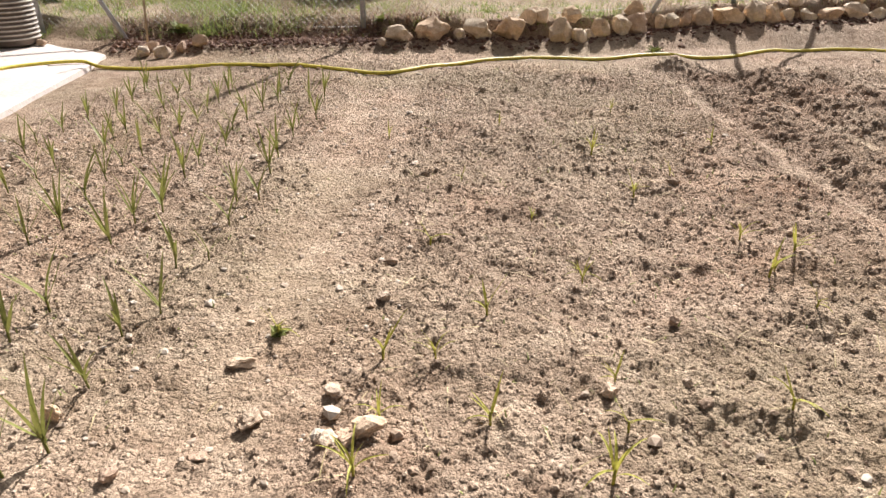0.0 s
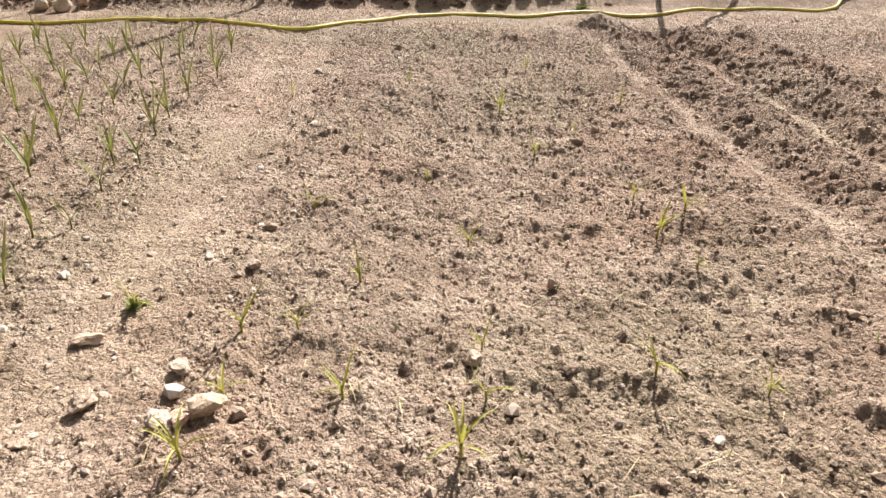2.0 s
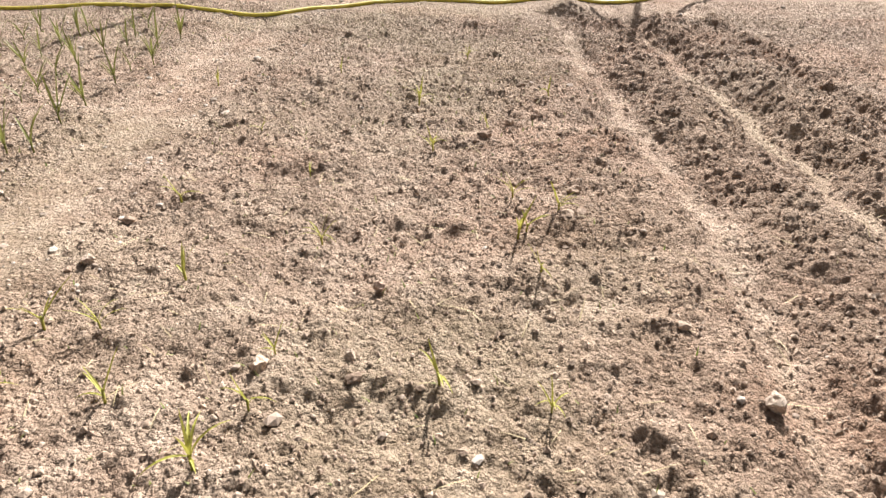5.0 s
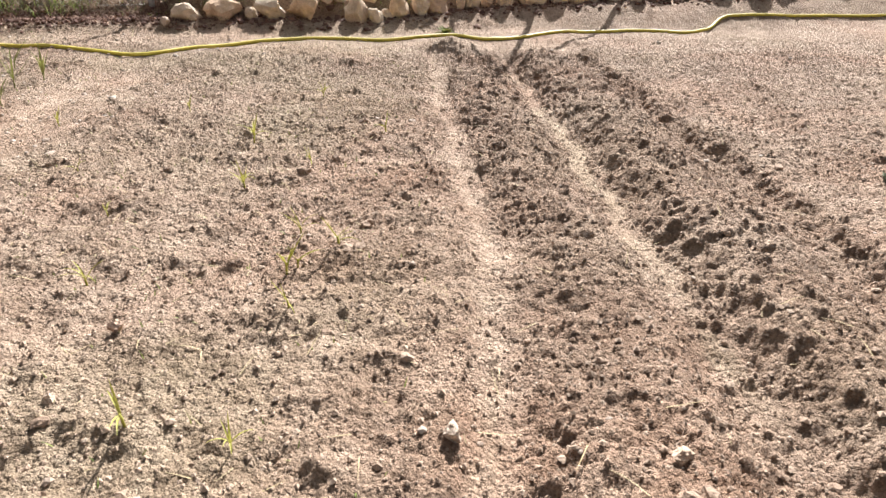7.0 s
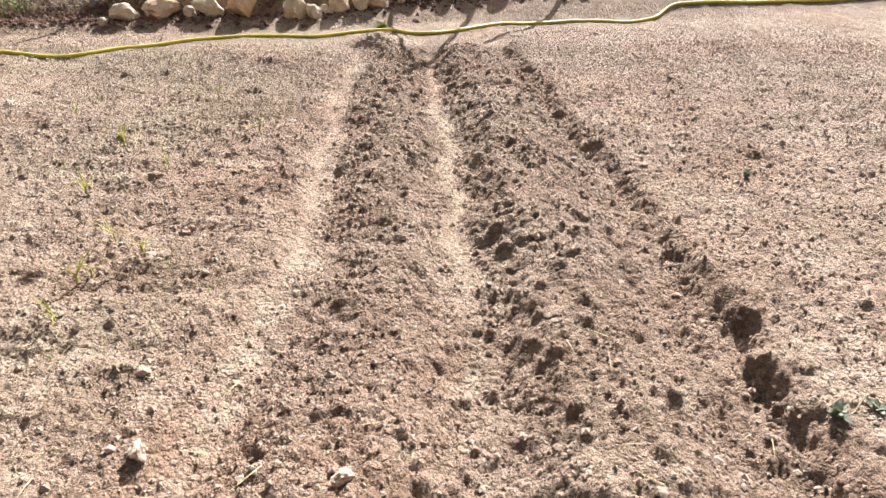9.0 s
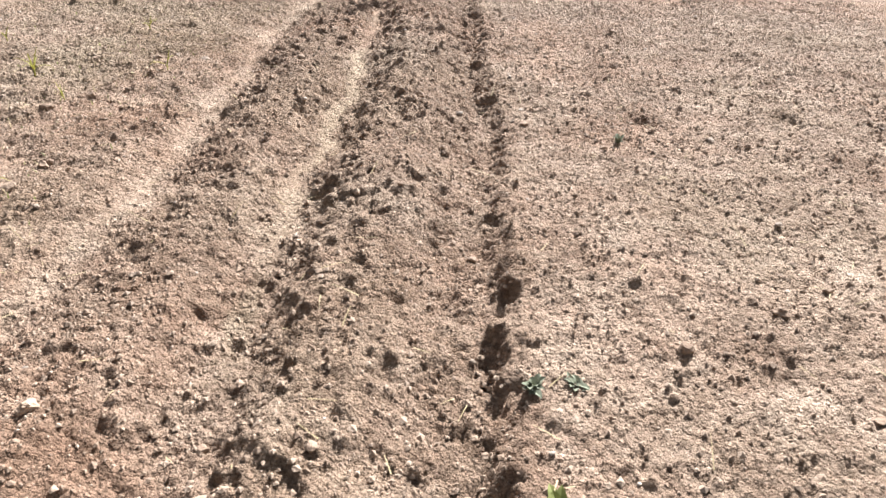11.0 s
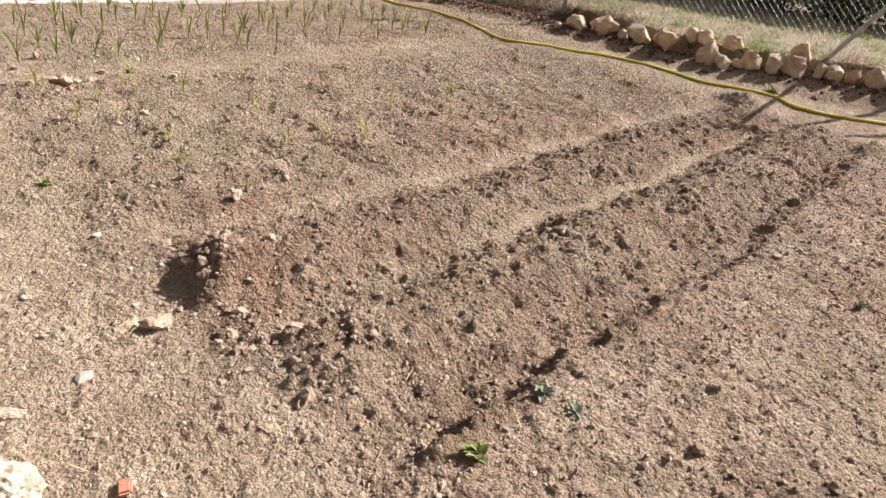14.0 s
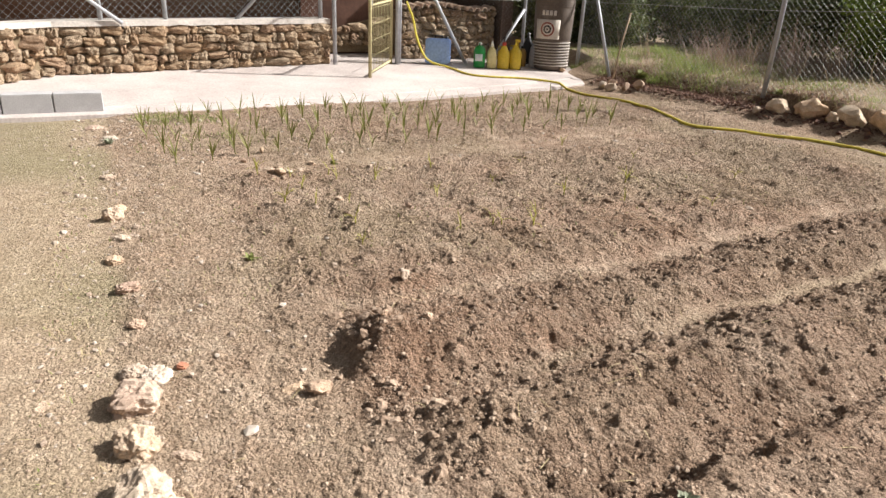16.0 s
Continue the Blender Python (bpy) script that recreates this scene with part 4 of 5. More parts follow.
# ---- retaining stones ----
ROCKS = ((-0.58, .31, .22), (-0.25, .38, .27), (0.02, .14, .15), (.22, .32, .25), (.53, .33, .29), (1.05, .25, .29), (1.24, .2, .2), (1.33, .17, .13), (1.47, .21, .24), (1.66, .22, .25),
         (1.86, .28, .23), (2.07, .13, .19), (2.2, .19, .2), (2.35, .13, .18), (2.55, .22, .23), (2.8, .33, .21), (3.12, .29, .26), (3.32, .19, .24), (3.49, .17, .17), (3.73, .19, .15),
         (3.99, .28, .19), (4.28, .29, .23), (4.54, .21, .16), (4.75, .21, .16), (5.02, .36, .22), (5.42, .33, .28), (5.78, .34, .22), (6.1, .27, .18), (6.42, .4, .17), (6.85, .36, .2), (7.25, .3, .2))
rr = random.Random(11)
for k, (x, w, h) in enumerate(ROCKS):
    y = float(rock_line(x)) - 0.06
    if x in (1.05, 1.24):
        y -= 0.1
    b = new("retaining_rock", rock_mesh("retaining_rock", (w * 0.93, min(0.28, w * rr.uniform(0.7, 0.95)), h * 0.86), 100 + k, ROCK, 3, 0.16))
    b.matrix_basis = pose(x, y, ground_at(x, y - 0.07) - 0.03, rr.uniform(-6, 6), rr.uniform(-8, 8), rr.uniform(-14, 14))
    tagged(b, "rough tan limestone rock edging the terrace", "rock", "retaining rocks")
for k, (x, w, h, up) in enumerate(((.82, .24, .2, .1), (1.18, .2, .17, .17), (1.82, .22, .18, .23), (.7, .2, .16, .08), (3.6, .17, .14, .13), (4.35, .2, .15, .2))):
    y = float(rock_line(x)) + 0.1
    b = new("retaining_rock", rock_mesh("retaining_rock", (w, w * 0.9, h), 160 + k, ROCK, 3))
    b.matrix_basis = pose(x, y, ground_at(x, y) - 0.03, 5 * k - 9, 0, 33 * k)
    tagged(b, "tan limestone rock set back in the upper course", "rock", "retaining rocks")
for k, (x, y, w, h) in enumerate(((-3.08, 6.88, .17, .12), (-2.88, 6.87, .18, .13), (-2.72, 6.97, .15, .11), (-2.56, 7.08, .17, .13), (-3.05, 7.02, .14, .1), (-0.74, 7.22, .13, .08))):
    b = new("small_rock", rock_mesh("small_rock", (w, w * 0.85, h), 180 + k, PALE_ROCK, 2))
    b.matrix_basis = pose(x, y, ground_at(x, y) - 0.015, 0, 0, 57 * k)
    tagged(b, "pale rounded rock beside the fence foot", "rock", "small rocks by the fence")
stick = tagged(new("wooden_stake", tube("wooden_stake", [(-3.12, 7.06, 0.0), (-3.09, 7.1, 0.5), (-3.02, 7.15, 1.02)], 0.012, STICK, 7)), "thin weathered wooden stake leaning among small rocks", "stake")

# ---- border stones ----
def worn_stone(name, size, seed, material):
    """A lumpy, weathered stone that rests on z = 0."""
    me = block_stone_mesh(name, seed, material, 2.8, 0.2, 4)
    for v in me.vertices:
        v.co.x, v.co.y, v.co.z = v.co.x * size[0] * 0.88, v.co.y * size[1] * 0.88, max(v.co.z, -0.35) * size[2] * 0.95
    low = min(v.co.z for v in me.vertices)
    for v in me.vertices:
        v.co.z -= low
    return me



BORDER = ((2.95, .60, .2, .15, .11), (2.7, .59, .14, .12, .09), (2.47, .60, .17, .16, .11), (2.33, .67, .14, .1, .06), (2.27, .60, .1, .1, .05), (2.78, .72, .09, .05, .03), (1.57, .61, .11, .08, .05), (1.9, .63, .07, .07, .04),
          (1.22, .56, .1, .08, .05), (0.95, .6, .1, .07, .04), (.6, .57, .12, .1, .1), (.45, .6, .13, .08, .05), (-.28, .55, .13, .1, .04), (-1.44, .58, .14, .12, .05), (-1.95, .46, .16, .12, .05), (2.36, .33, .08, .05, .02), (3.06, .66, .16, .13, .1))
for k, (x, y, a, b_, h) in enumerate(BORDER):
    b = new("border_stone", worn_stone("border_stone", (a, b_, h), 200 + k, WHITE_ROCK if a > 0.135 else PALE_ROCK))
    b.matrix_basis = pose(x, y, ground_at(x, y) - 0.012, 0, 0, 47 * k)
    tagged(b, "pale limestone lump edging the garden bed" if a > 0.12 else "small pale stone on the bed border", "stone", "border stones")
STONES = ((-.27, 1.93, .08, .03), (-.15, 1.66, .07, .05), (.07, 1.56, .07, .035), (.16, 1.6, .085, .055), (.04, 1.77, .07, .03), (-.24, 1.55, .05, .02), (-.41, 1.46, .045, .03), (.09, 2.26, .05, .03), (1.0, 2.18, .04, .045),
          (.76, 1.82, .055, .045), (-.66, 1.64, .045, .05), (.12, 1.56, .06, .03), (.97, 1.88, .035, .03), (2.44, 1.65, .05, .03), (1.96, 1.76, .06, .05), (2.43, 1.48, .04, .03), (2.62, 1.17, .1, .045), (2.56, 1.1, .08, .02))
for k, (x, y, a, h) in enumerate(STONES):
    b = new("field_stone", rock_mesh("field_stone", (a, a * 0.75, h * 0.9), 300 + k, PALE_ROCK, 3, 0.22))
    b.matrix_basis = pose(x, y, ground_at(x, y) - 0.006, 0, 0, 71 * k)
    tagged(b, "pale angular stone lying on tilled soil", "stone", "stones on the soil")
for x, y, w, turn in ((3.19, 0.87, 0.045, -20), (2.28, 0.76, 0.035, 50)):
    b = new("brick_fragment", bm_mesh("brick_fragment", box_bm(w, 0.032, 0.025, 0.005), BRICK))
    b.matrix_basis = pose(x, y, ground_at(x, y) + 0.001, 6, 5, turn)
    tagged(b, "broken piece of red clay brick in the soil", "brick", "brick fragments")


# ---- plants ----
def blade_data(base, heading, length, width, lean, curl, n=5):
    """A folded, tapering leaf as verts and faces."""
    h = Vector((math.cos(heading), math.sin(heading), 0))
    side = Vector((-h.y, h.x, 0))
    p, ang = Vector(base), lean
    v, f = [], []
    for k in range(n + 1):
        t = k / n
        w = width * (1 - t) ** 0.7 * (0.65 + 0.7 * min(1, 3 * t)) * 0.5 + 0.0003
        v += [tuple(p - side * w + Vector((0, 0, w * 0.5))), tuple(p), tuple(p + side * w + Vector((0, 0, w * 0.5)))]
        p = p + (h * math.sin(ang) + Vector((0, 0, math.cos(ang)))) * (length / n)
        ang += curl / n
    for k in range(n):
        a = 3 * k
        f += [(a, a + 1, a + 4, a + 3), (a + 1, a + 2, a + 5, a + 4)]
    return v, f


def plant(name, label, category, seed, leaves, length, width, material, lean=0.35, curl=0.6, stem=0.04):
    r = random.Random(seed)
    p = empty(name, pose(0, 0, 0))
    tagged(p, label, category, category + "s")
    part("stem", tube("stem", [(0, 0, -0.02), (0, 0, stem * 0.6), (0.002, 0.001, stem)], 0.004, material, 6, [0.0042, 0.0038, 0.0028]), p)
    a0 = r.uniform(0, 6)
    for k in range(leaves):
        a = a0 + k * math.pi * r.uniform(0.85, 1.15)
        v, f = blade_data((0, 0, stem * (0.5 + 0.5 * k / leaves)), a, length * r.uniform(0.6, 1.05), width, lean * r.uniform(0.25, 1.3), curl * r.uniform(-0.2, 1.2))
        part("leaf", to_mesh("leaf", v, f, material), p)
    return p


def scatter_plants(models, places, lo, hi, seed):
    r = random.Random(seed)
    used = set()
    for x, y in places:
        k = r.randrange(len(models))
        m = pose(x, y, ground_at(x, y), r.uniform(-6, 6), r.uniform(-6, 6), r.uniform(0, 360))
        s = r.uniform(lo, hi)
        if k not in used:
            used.add(k)
            ob = models[k]
            ob.matrix_basis = m
        else:
            ob = copy_thing(models[k], m)
        ob.scale = (s, s, s)
    for k, ob in enumerate(models):
        if k not in used:
            for c in (*ob.children_recursive, ob):
                bpy.data.objects.remove(c)


GARLIC_NEAR = ((-.88, 4.93), (-.84, 5.2), (-.73, 3.75), (-.79, 4.36), (-1.13, 4.4), (-1.08, 3.77), (-.63, 3.14), (-.72, 3.1), (-1.06, 3.33), (-1.1, 3.58), (-1.07, 2.85), (-1.05, 2.63), (-1.01, 2.98), (-.71, 2.46), (-.62, 2.54),
               (-.62, 2.15), (-.99, 2.14), (-.68, 2.02), (-1.0, 1.96), (-.64, 1.77), (-.6, 1.53), (-.65, 1.44), (-1.38, 2.61), (-1.34, 2.77), (-1.42, 3.08), (-1.47, 3.34), (-1.5, 3.55), (-1.49, 3.74))
pr = random.Random(21)
places = list(GARLIC_NEAR)
for row in range(5):
    y = (1.0, 0.95, 0.85, 0.85, 0.9)[row]
    while y < 5.5:
        x = -0.62 - 0.36 * row - 0.07 * (y - 2.2) + pr.gauss(0, 0.04)
        if all((x - a) ** 2 + (y - b) ** 2 > 0.16 ** 2 for a, b in places):
            places.append((x, y))
        y += pr.uniform(0.17, 0.3)
garlics = [plant("garlic_plant", "young green garlic plant with narrow upright leaves", "garlic plant", 40 + k, 4 + k % 3, 0.2, 0.0102, LEAF, 0.62, 0.45, 0.05) for k in range(6)]
scatter_plants(garlics, places, 0.85, 1.25, 5)

SPROUTS = ((.78, 1.88), (.45, 1.67), (.72, 1.5), (.18, 1.66), (.16, 1.45), (.78, 1.67), (1.2, 1.78), (.43, 2.18), (.76, 2.49), (1.41, 2.54), (1.47, 2.3), (.29, 1.95), (-.21, 2.08), (.14, 1.94), (1.4, 2.84), (1.07, 3.28), (.28, 3.42), (1.17, 4.75),
           (1.46, 1.73), (1.44, 2.58), (1.56, 2.72), (1.62, 4.05), (.6, 3.0), (.95, 3.9), (.45, 4.4), (1.3, 3.6), (.2, 2.7), (-.19, 4.15))
sprouts = [plant("seedling", "thin yellow-green seedling in dry soil", "seedling", 70 + k, 4 + k % 4, 0.115, 0.0058, SPROUT, 0.85, 1.5, 0.035) for k in range(5)]
scatter_plants(sprouts, SPROUTS, 0.7, 1.25, 8)


def leafy(name, label, x, y, count, size, material, seed):
    """A low rosette of small rounded leaves."""
    r = random.Random(seed)
    p = empty(name, pose(x, y, ground_at(x, y) - 0.004))
    tagged(p, label, "weed")
    for k in range(count):
        a = r.uniform(0, 6.28)
        v, f = blade_data((r.uniform(-0.01, 0.01), r.uniform(-0.01, 0.01), 0), a, size * r.uniform(0.6, 1.1), size * 0.5, r.uniform(0.3, 1.25), r.uniform(0.2, 0.9), 4)
        part("leaf", to_mesh("leaf", v, f, material), p)
    return p


leafy("weed", "grey-green leafy weed on the soil edge", 3.575, 1.9, 22, 0.042, GREY_WEED, 1)
leafy("weed", "grey-green leafy weed on the soil edge", 3.68, 1.92, 16, 0.036, GREY_WEED, 2)
leafy("weed", "bright green weed among crumbs of soil", 3.63, 1.58, 18, 0.05, WEED, 3)
leafy("weed", "bright green weed beside the hose", 1.93, 7.16, 26, 0.1, WEED, 4)
leafy("weed", "small green weed on the bed border", 1.42, 1.17, 12, 0.045, WEED, 5)
leafy("weed", "dark dry weed tuft at the end of the bed", -1.29, 0.57, 26, 0.06, GREY_WEED, 6)
leafy("weed", "green weed at the foot of the fence post", -0.82, 7.62, 20, 0.12, WEED, 7)
leafy("weed", "small green weed in the trodden strip", -0.22, 2.08, 10, 0.05, WEED, 8)
leafy("weed", "small pale weed in the tilled bed", 3.95, 3.45, 9, 0.05, GREY_WEED, 9)
leafy("weed", "dark green weed behind the small rocks", -2.9, 7.42, 40, 0.16, WEED, 10)


# ---- clods, pebbles, straw ----
def lumps(name, label, category, centres, sizes, material, flat=0.75, seed=1, small=False):
    """Many uneven lumps joined into one mesh."""
    r = np.random.default_rng(seed)
    t = (1 + 5 ** 0.5) / 2
    base = np.array([(-1, t, 0), (1, t, 0), (-1, -t, 0), (1, -t, 0), (0, -1, t), (0, 1, t), (0, -1, -t), (0, 1, -t), (t, 0, -1), (t, 0, 1), (-t, 0, -1), (-t, 0, 1)], float)
    base /= np.linalg.norm(base[0])
    tri = np.array([(0, 11, 5), (0, 5, 1), (0, 1, 7), (0, 7, 10), (0, 10, 11), (1, 5, 9), (5, 11, 4), (11, 10, 2), (10, 7, 6), (7, 1, 8), (3, 9, 4), (3, 4, 2), (3, 2, 6), (3, 6, 8), (3, 8, 9), (4, 9, 5), (2, 4, 11), (6, 2, 10), (8, 6, 7), (9, 8, 1)])
    if small:
        base = np.array([(1, 0, 0), (-1, 0, 0), (0, 1, 0), (0, -1, 0), (0, 0, 1), (0, 0, -1)], float)
        tri = np.array([(0, 2, 4), (2, 1, 4), (1, 3, 4), (3, 0, 4), (2, 0, 5), (1, 2, 5), (3, 1, 5), (0, 3, 5)])
    n, corners = len(centres), len(base)
    v = base[None] * r.uniform(0.7, 1.2, (n, corners, 1)) * np.stack([r.uniform(0.7, 1.2, n), r.uniform(0.7, 1.2, n), r.uniform(0.8, 1.1, n) * flat], -1)[:, None]
    a = r.uniform(0, 6.28, n)
    c, s = np.cos(a)[:, None], np.sin(a)[:, None]
    v = np.stack([v[..., 0] * c - v[..., 1] * s, v[..., 0] * s + v[..., 1] * c, v[..., 2]], -1) * sizes[:, None, None] + centres[:, None]
    f = (tri[None] + corners * np.arange(n)[:, None, None]).reshape(-1, 3)
    ob = new(name, to_mesh(name, v.reshape(-1, 3), f, material))
    return tagged(ob, label, category, kind="stuff")


def spread(count, seed, keep):
    """Random places on the beds, denser where the walk passes near."""
    r = np.random.default_rng(seed)
    x, y = r.uniform(-2.5, 6.0, count), 0.3 + 6.8 * r.random(count) ** 1.4
    i, j = np.searchsorted(GX, x), np.searchsorted(GY, y)
    k = r.random(count) < keep(x, y, TILTH[i, j])
    k &= x > np.interp(y, [0, 0.5, 1.3, 2.3, 3.9], [-2.4, -2.5, -2.55, -2.9, -3.4])
    x, y = x[k], y[k]
    return np.stack([x, y, [ground_at(a, b) for a, b in zip(x, y)]], -1), r


def clumpy(x, y):
    return smooth01(0.45 + 0.5 * value_noise(x * 0.7, y, 7.0, 61) + 0.35 * value_noise(x, y, 17.0, 62))


def clods(name, label, centres, sizes, material, seed, flat=0.7):
    """Irregular, knobbly clods joined into one mesh."""
    r = np.random.default_rng(seed)
    bm = bmesh.new()
    bmesh.ops.create_icosphere(bm, subdivisions=2, radius=1.0)
    base = np.array([v.co[:] for v in bm.verts])
    tri = np.array([[v.index for v in f.verts] for f in bm.faces])
    bm.free()
    n, corners = len(centres), len(base)
    out = np.ones((n, corners))
    for _ in range(5):
        way = r.standard_normal((n, 3))
        way /= np.linalg.norm(way, axis=1)[:, None]
        reach = way @ base.T
        cap = r.uniform(0.45, 0.85, n)[:, None]
        out = np.minimum(out, np.where(reach > cap, cap / np.maximum(reach, 0.01), 9.0))
    out = out * r.uniform(0.72, 1.16, (n, corners))
    v = base[None] * out[..., None] * np.stack([r.uniform(0.8, 1.3, n), r.uniform(0.75, 1.1, n), r.uniform(0.8, 1.15, n) * flat], -1)[:, None]
    a = r.uniform(0, 6.28, n)
    c, s = np.cos(a)[:, None], np.sin(a)[:, None]
    v = np.stack([v[..., 0] * c - v[..., 1] * s, v[..., 0] * s + v[..., 1] * c, v[..., 2]], -1) * sizes[:, None, None] + centres[:, None]
    f = (tri[None] + corners * np.arange(n)[:, None, None]).reshape(-1, 3)
    return tagged(new(name, to_mesh(name, v.reshape(-1, 3), f, material)), label, "soil clods", kind="stuff")


c, r = spread(6000, 31, lambda x, y, t: np.clip(1.6 * (t - 0.72), 0, 1) * (0.2 + 0.8 * clumpy(x, y) ** 2))
s = np.clip(0.0105 * np.exp(0.48 * r.standard_normal(len(c))), 0.006, 0.034)
c[:, 2] += s * 0.12
clods("soil_clods", "loose knobbly clods of dry brown soil", c, s, DAMP_CLOD, 3)
c, r = spread(40000, 37, lambda x, y, t: np.clip(1.6 * t - 0.75, 0, 1) * (0.4 + 0.6 * clumpy(x + 7, y)))
s = np.clip(0.0072 * np.exp(0.35 * r.standard_normal(len(c))), 0.004, 0.015)
c[:, 2] += s * 0.25
lumps("tilled_crumbs", "rounded crumbs of freshly turned brown soil", "soil crumbs", c, s, CLOD, 0.62, 14, small=True)
c, r = spread(95000, 35, lambda x, y, t: np.clip(t + 0.15, 0, 1) * np.where(y < 4.5, 1.0, 0.6) * (0.55 + 0.45 * clumpy(x, y)))
s = np.clip((0.005 + 0.0008 * np.clip(c[:, 1] - 2, 0, 4)) * np.exp(0.4 * r.standard_normal(len(c))), 0.0025, 0.012)
c[:, 2] += s * 0.2
lumps("soil_crumbs", "fine loose crumbs of dry brown soil", "soil crumbs", c, s, CLOD, 0.62, 13, small=True)
c, r = spread(9000, 32, lambda x, y, t: np.where(x < 0.15, 0.75, 0.06) + np.where(y < 1.25, 0.3, 0))
s = np.clip(0.0065 * np.exp(0.55 * r.standard_normal(len(c))), 0.003, 0.026)
c[:, 2] += s * 0.2
lumps("pebbles", "scattered small pale pebbles on the soil", "pebbles", c, s, PEBBLE, 0.6, 4)


r = np.random.default_rng(36)
k = 4500
x, y = r.uniform(-2.4, 3.4, k), r.uniform(-1.3, 0.95, k)
c = np.stack([x, y, [ground_at(a, b) for a, b in zip(x, y)]], -1)
s = np.clip(0.0045 * np.exp(0.5 * r.standard_normal(k)), 0.002, 0.016)
lumps("path_gravel", "fine pale gravel trodden into the sandy path", "gravel", c, s, PEBBLE, 0.55, 6)
HUMUS = island_mat("dark_humus", ((0.09, 0.045, 0.032), (0.15, 0.08, 0.055), (0.23, 0.14, 0.1)), 0.95, relief=0.5)
k = 5200
x = r.uniform(-3.5, 7.0, k)
x = np.where(r.random(k) < 0.5, r.uniform(-3.5, -0.8, k), x)
y = rock_line(x) + np.where(x < -0.8, 0.0, -0.12) + r.normal(0, 0.11, k)
c = np.stack([x, y, [ground_at(a, b) for a, b in zip(x, y)]], -1)
s = np.clip(0.014 * np.exp(0.5 * r.standard_normal(k)), 0.005, 0.045)
lumps("bank_soil", "dark crumbly soil along the cut terrace bank", "soil", c, s, HUMUS, 0.8, 7)


k = 80
x, y = r.normal(2.42, 0.16, k), 1.42 + np.abs(r.normal(0, 0.07, k)) - 0.05
x[50:], y[50:] = r.normal(2.95, 0.2, k - 50), 1.36 + r.normal(0, 0.1, k - 50)
c = np.stack([x, y, [ground_at(a, b) for a, b in zip(x, y)]], -1)
s = np.clip(0.013 * np.exp(0.5 * r.standard_normal(k)), 0.006, 0.036)
clods("ridge_end_clods", "heavy clods of soil at the ends of the ridges", c, s, DAMP_CLOD, 8)


def blades(name, label, category, places, lengths, widths, material, seed, lean=(0.1, 0.7), curl=(0.1, 0.9), n=3):
    """Many thin tapering blades joined into one mesh."""
    r = np.random.default_rng(seed)
    k = len(places)
    a, ang = r.uniform(0, 6.28, k), r.uniform(*lean, k)
    cu = r.uniform(*curl, k) / n
    h = np.stack([np.cos(a), np.sin(a), 0 * a], -1)
    side = np.stack([-np.sin(a), np.cos(a), 0 * a], -1)
    p, rows = places.copy(), []
    for t in range(n + 1):
        w = (widths * (1 - t / n) * 0.5 + 0.0004)[:, None]
        rows += [p - side * w, p + side * w]
        p = p + (h * np.sin(ang)[:, None] + np.array([0, 0, 1.0]) * np.cos(ang)[:, None]) * (lengths / n)[:, None]
        ang = ang + cu
    v = np.stack(rows, 1).reshape(-1, 3)
    m = 2 * (n + 1)
    f = np.concatenate([np.array([[2 * t, 2 * t + 1, 2 * t + 3, 2 * t + 2]]) + m * np.arange(k)[:, None] for t in range(n)])
    return tagged(new(name, to_mesh(name, v, f, material)), label, category, kind="stuff")


c, r = spread(2600, 33, lambda x, y, t: np.where((x > 0) & (x < 2.1), 0.8, 0.25))
c[:, 2] += 0.006
blades("straw", "dry straw stalks strewn over the tilled soil", "straw", c, r.uniform(0.02, 0.11, len(c)), np.full(len(c), 0.0024), STRAW, 5, (1.2, 1.55), (-0.2, 0.6))
c, r = spread(7000, 34, lambda x, y, t: np.where((x < -0.4) & (y > 0.8), 0.6, 0.0) + np.where(y < 0.5, 0.3, 0.0) + np.where((x > 0) & (x < 1.9), 0.4, 0))
blades("weed_shoots", "sparse short green shoots in the soil", "weeds", c, r.uniform(0.008, 0.03, len(c)), np.full(len(c), 0.004), GRASS_GREEN, 6, (0.2, 1.1), (0.1, 0.8))


# ---- terrace grass, shrubs, trees ----
def terrace(count, seed, keep, x0=-5.2, x1=11.0, depth=4.2):
    r = np.random.default_rng(seed)
    tufts = max(1, count // 22)
    tx, ty = r.uniform(x0, x1, tufts), depth * r.random(tufts) ** 1.6
    pick = r.integers(0, tufts, count)
    x = tx[pick] + r.normal(0, 0.045, count)
    y = rock_line(x) + np.maximum(0.04, 0.08 + ty[pick] + r.normal(0, 0.045, count))
    k = r.random(count) < keep(x, y)
    x, y = x[k], y[k]
    return np.stack([x, y, [ground_at(a, b) - 0.01 for a, b in zip(x, y)]], -1), r


patch = lambda x, y: smooth01(0.45 + 0.9 * value_noise(x, y, 0.9, 41) + 0.4 * value_noise(x, y, 2.4, 42) - 0.12 * (x - 0.8))
c, r = terrace(50000, 51, lambda x, y: 0.2 + 0.75 * (1 - patch(x, y)))
blades("dry_grass", "matted straw-coloured dry grass on the terrace", "grass", c, r.uniform(0.03, 0.13, len(c)), r.uniform(0.004, 0.008, len(c)), GRASS_DRY, 7, (0.3, 1.5), (0.0, 1.0), 2)
c, r = terrace(45000, 52, lambda x, y: 0.08 + 0.9 * patch(x, y))
blades("green_grass", "tufts of green grass on the terrace", "grass", c, r.uniform(0.03, 0.12, len(c)), r.uniform(0.005, 0.01, len(c)), GRASS_GREEN, 8, (0.2, 1.3), (0.1, 1.1), 2)
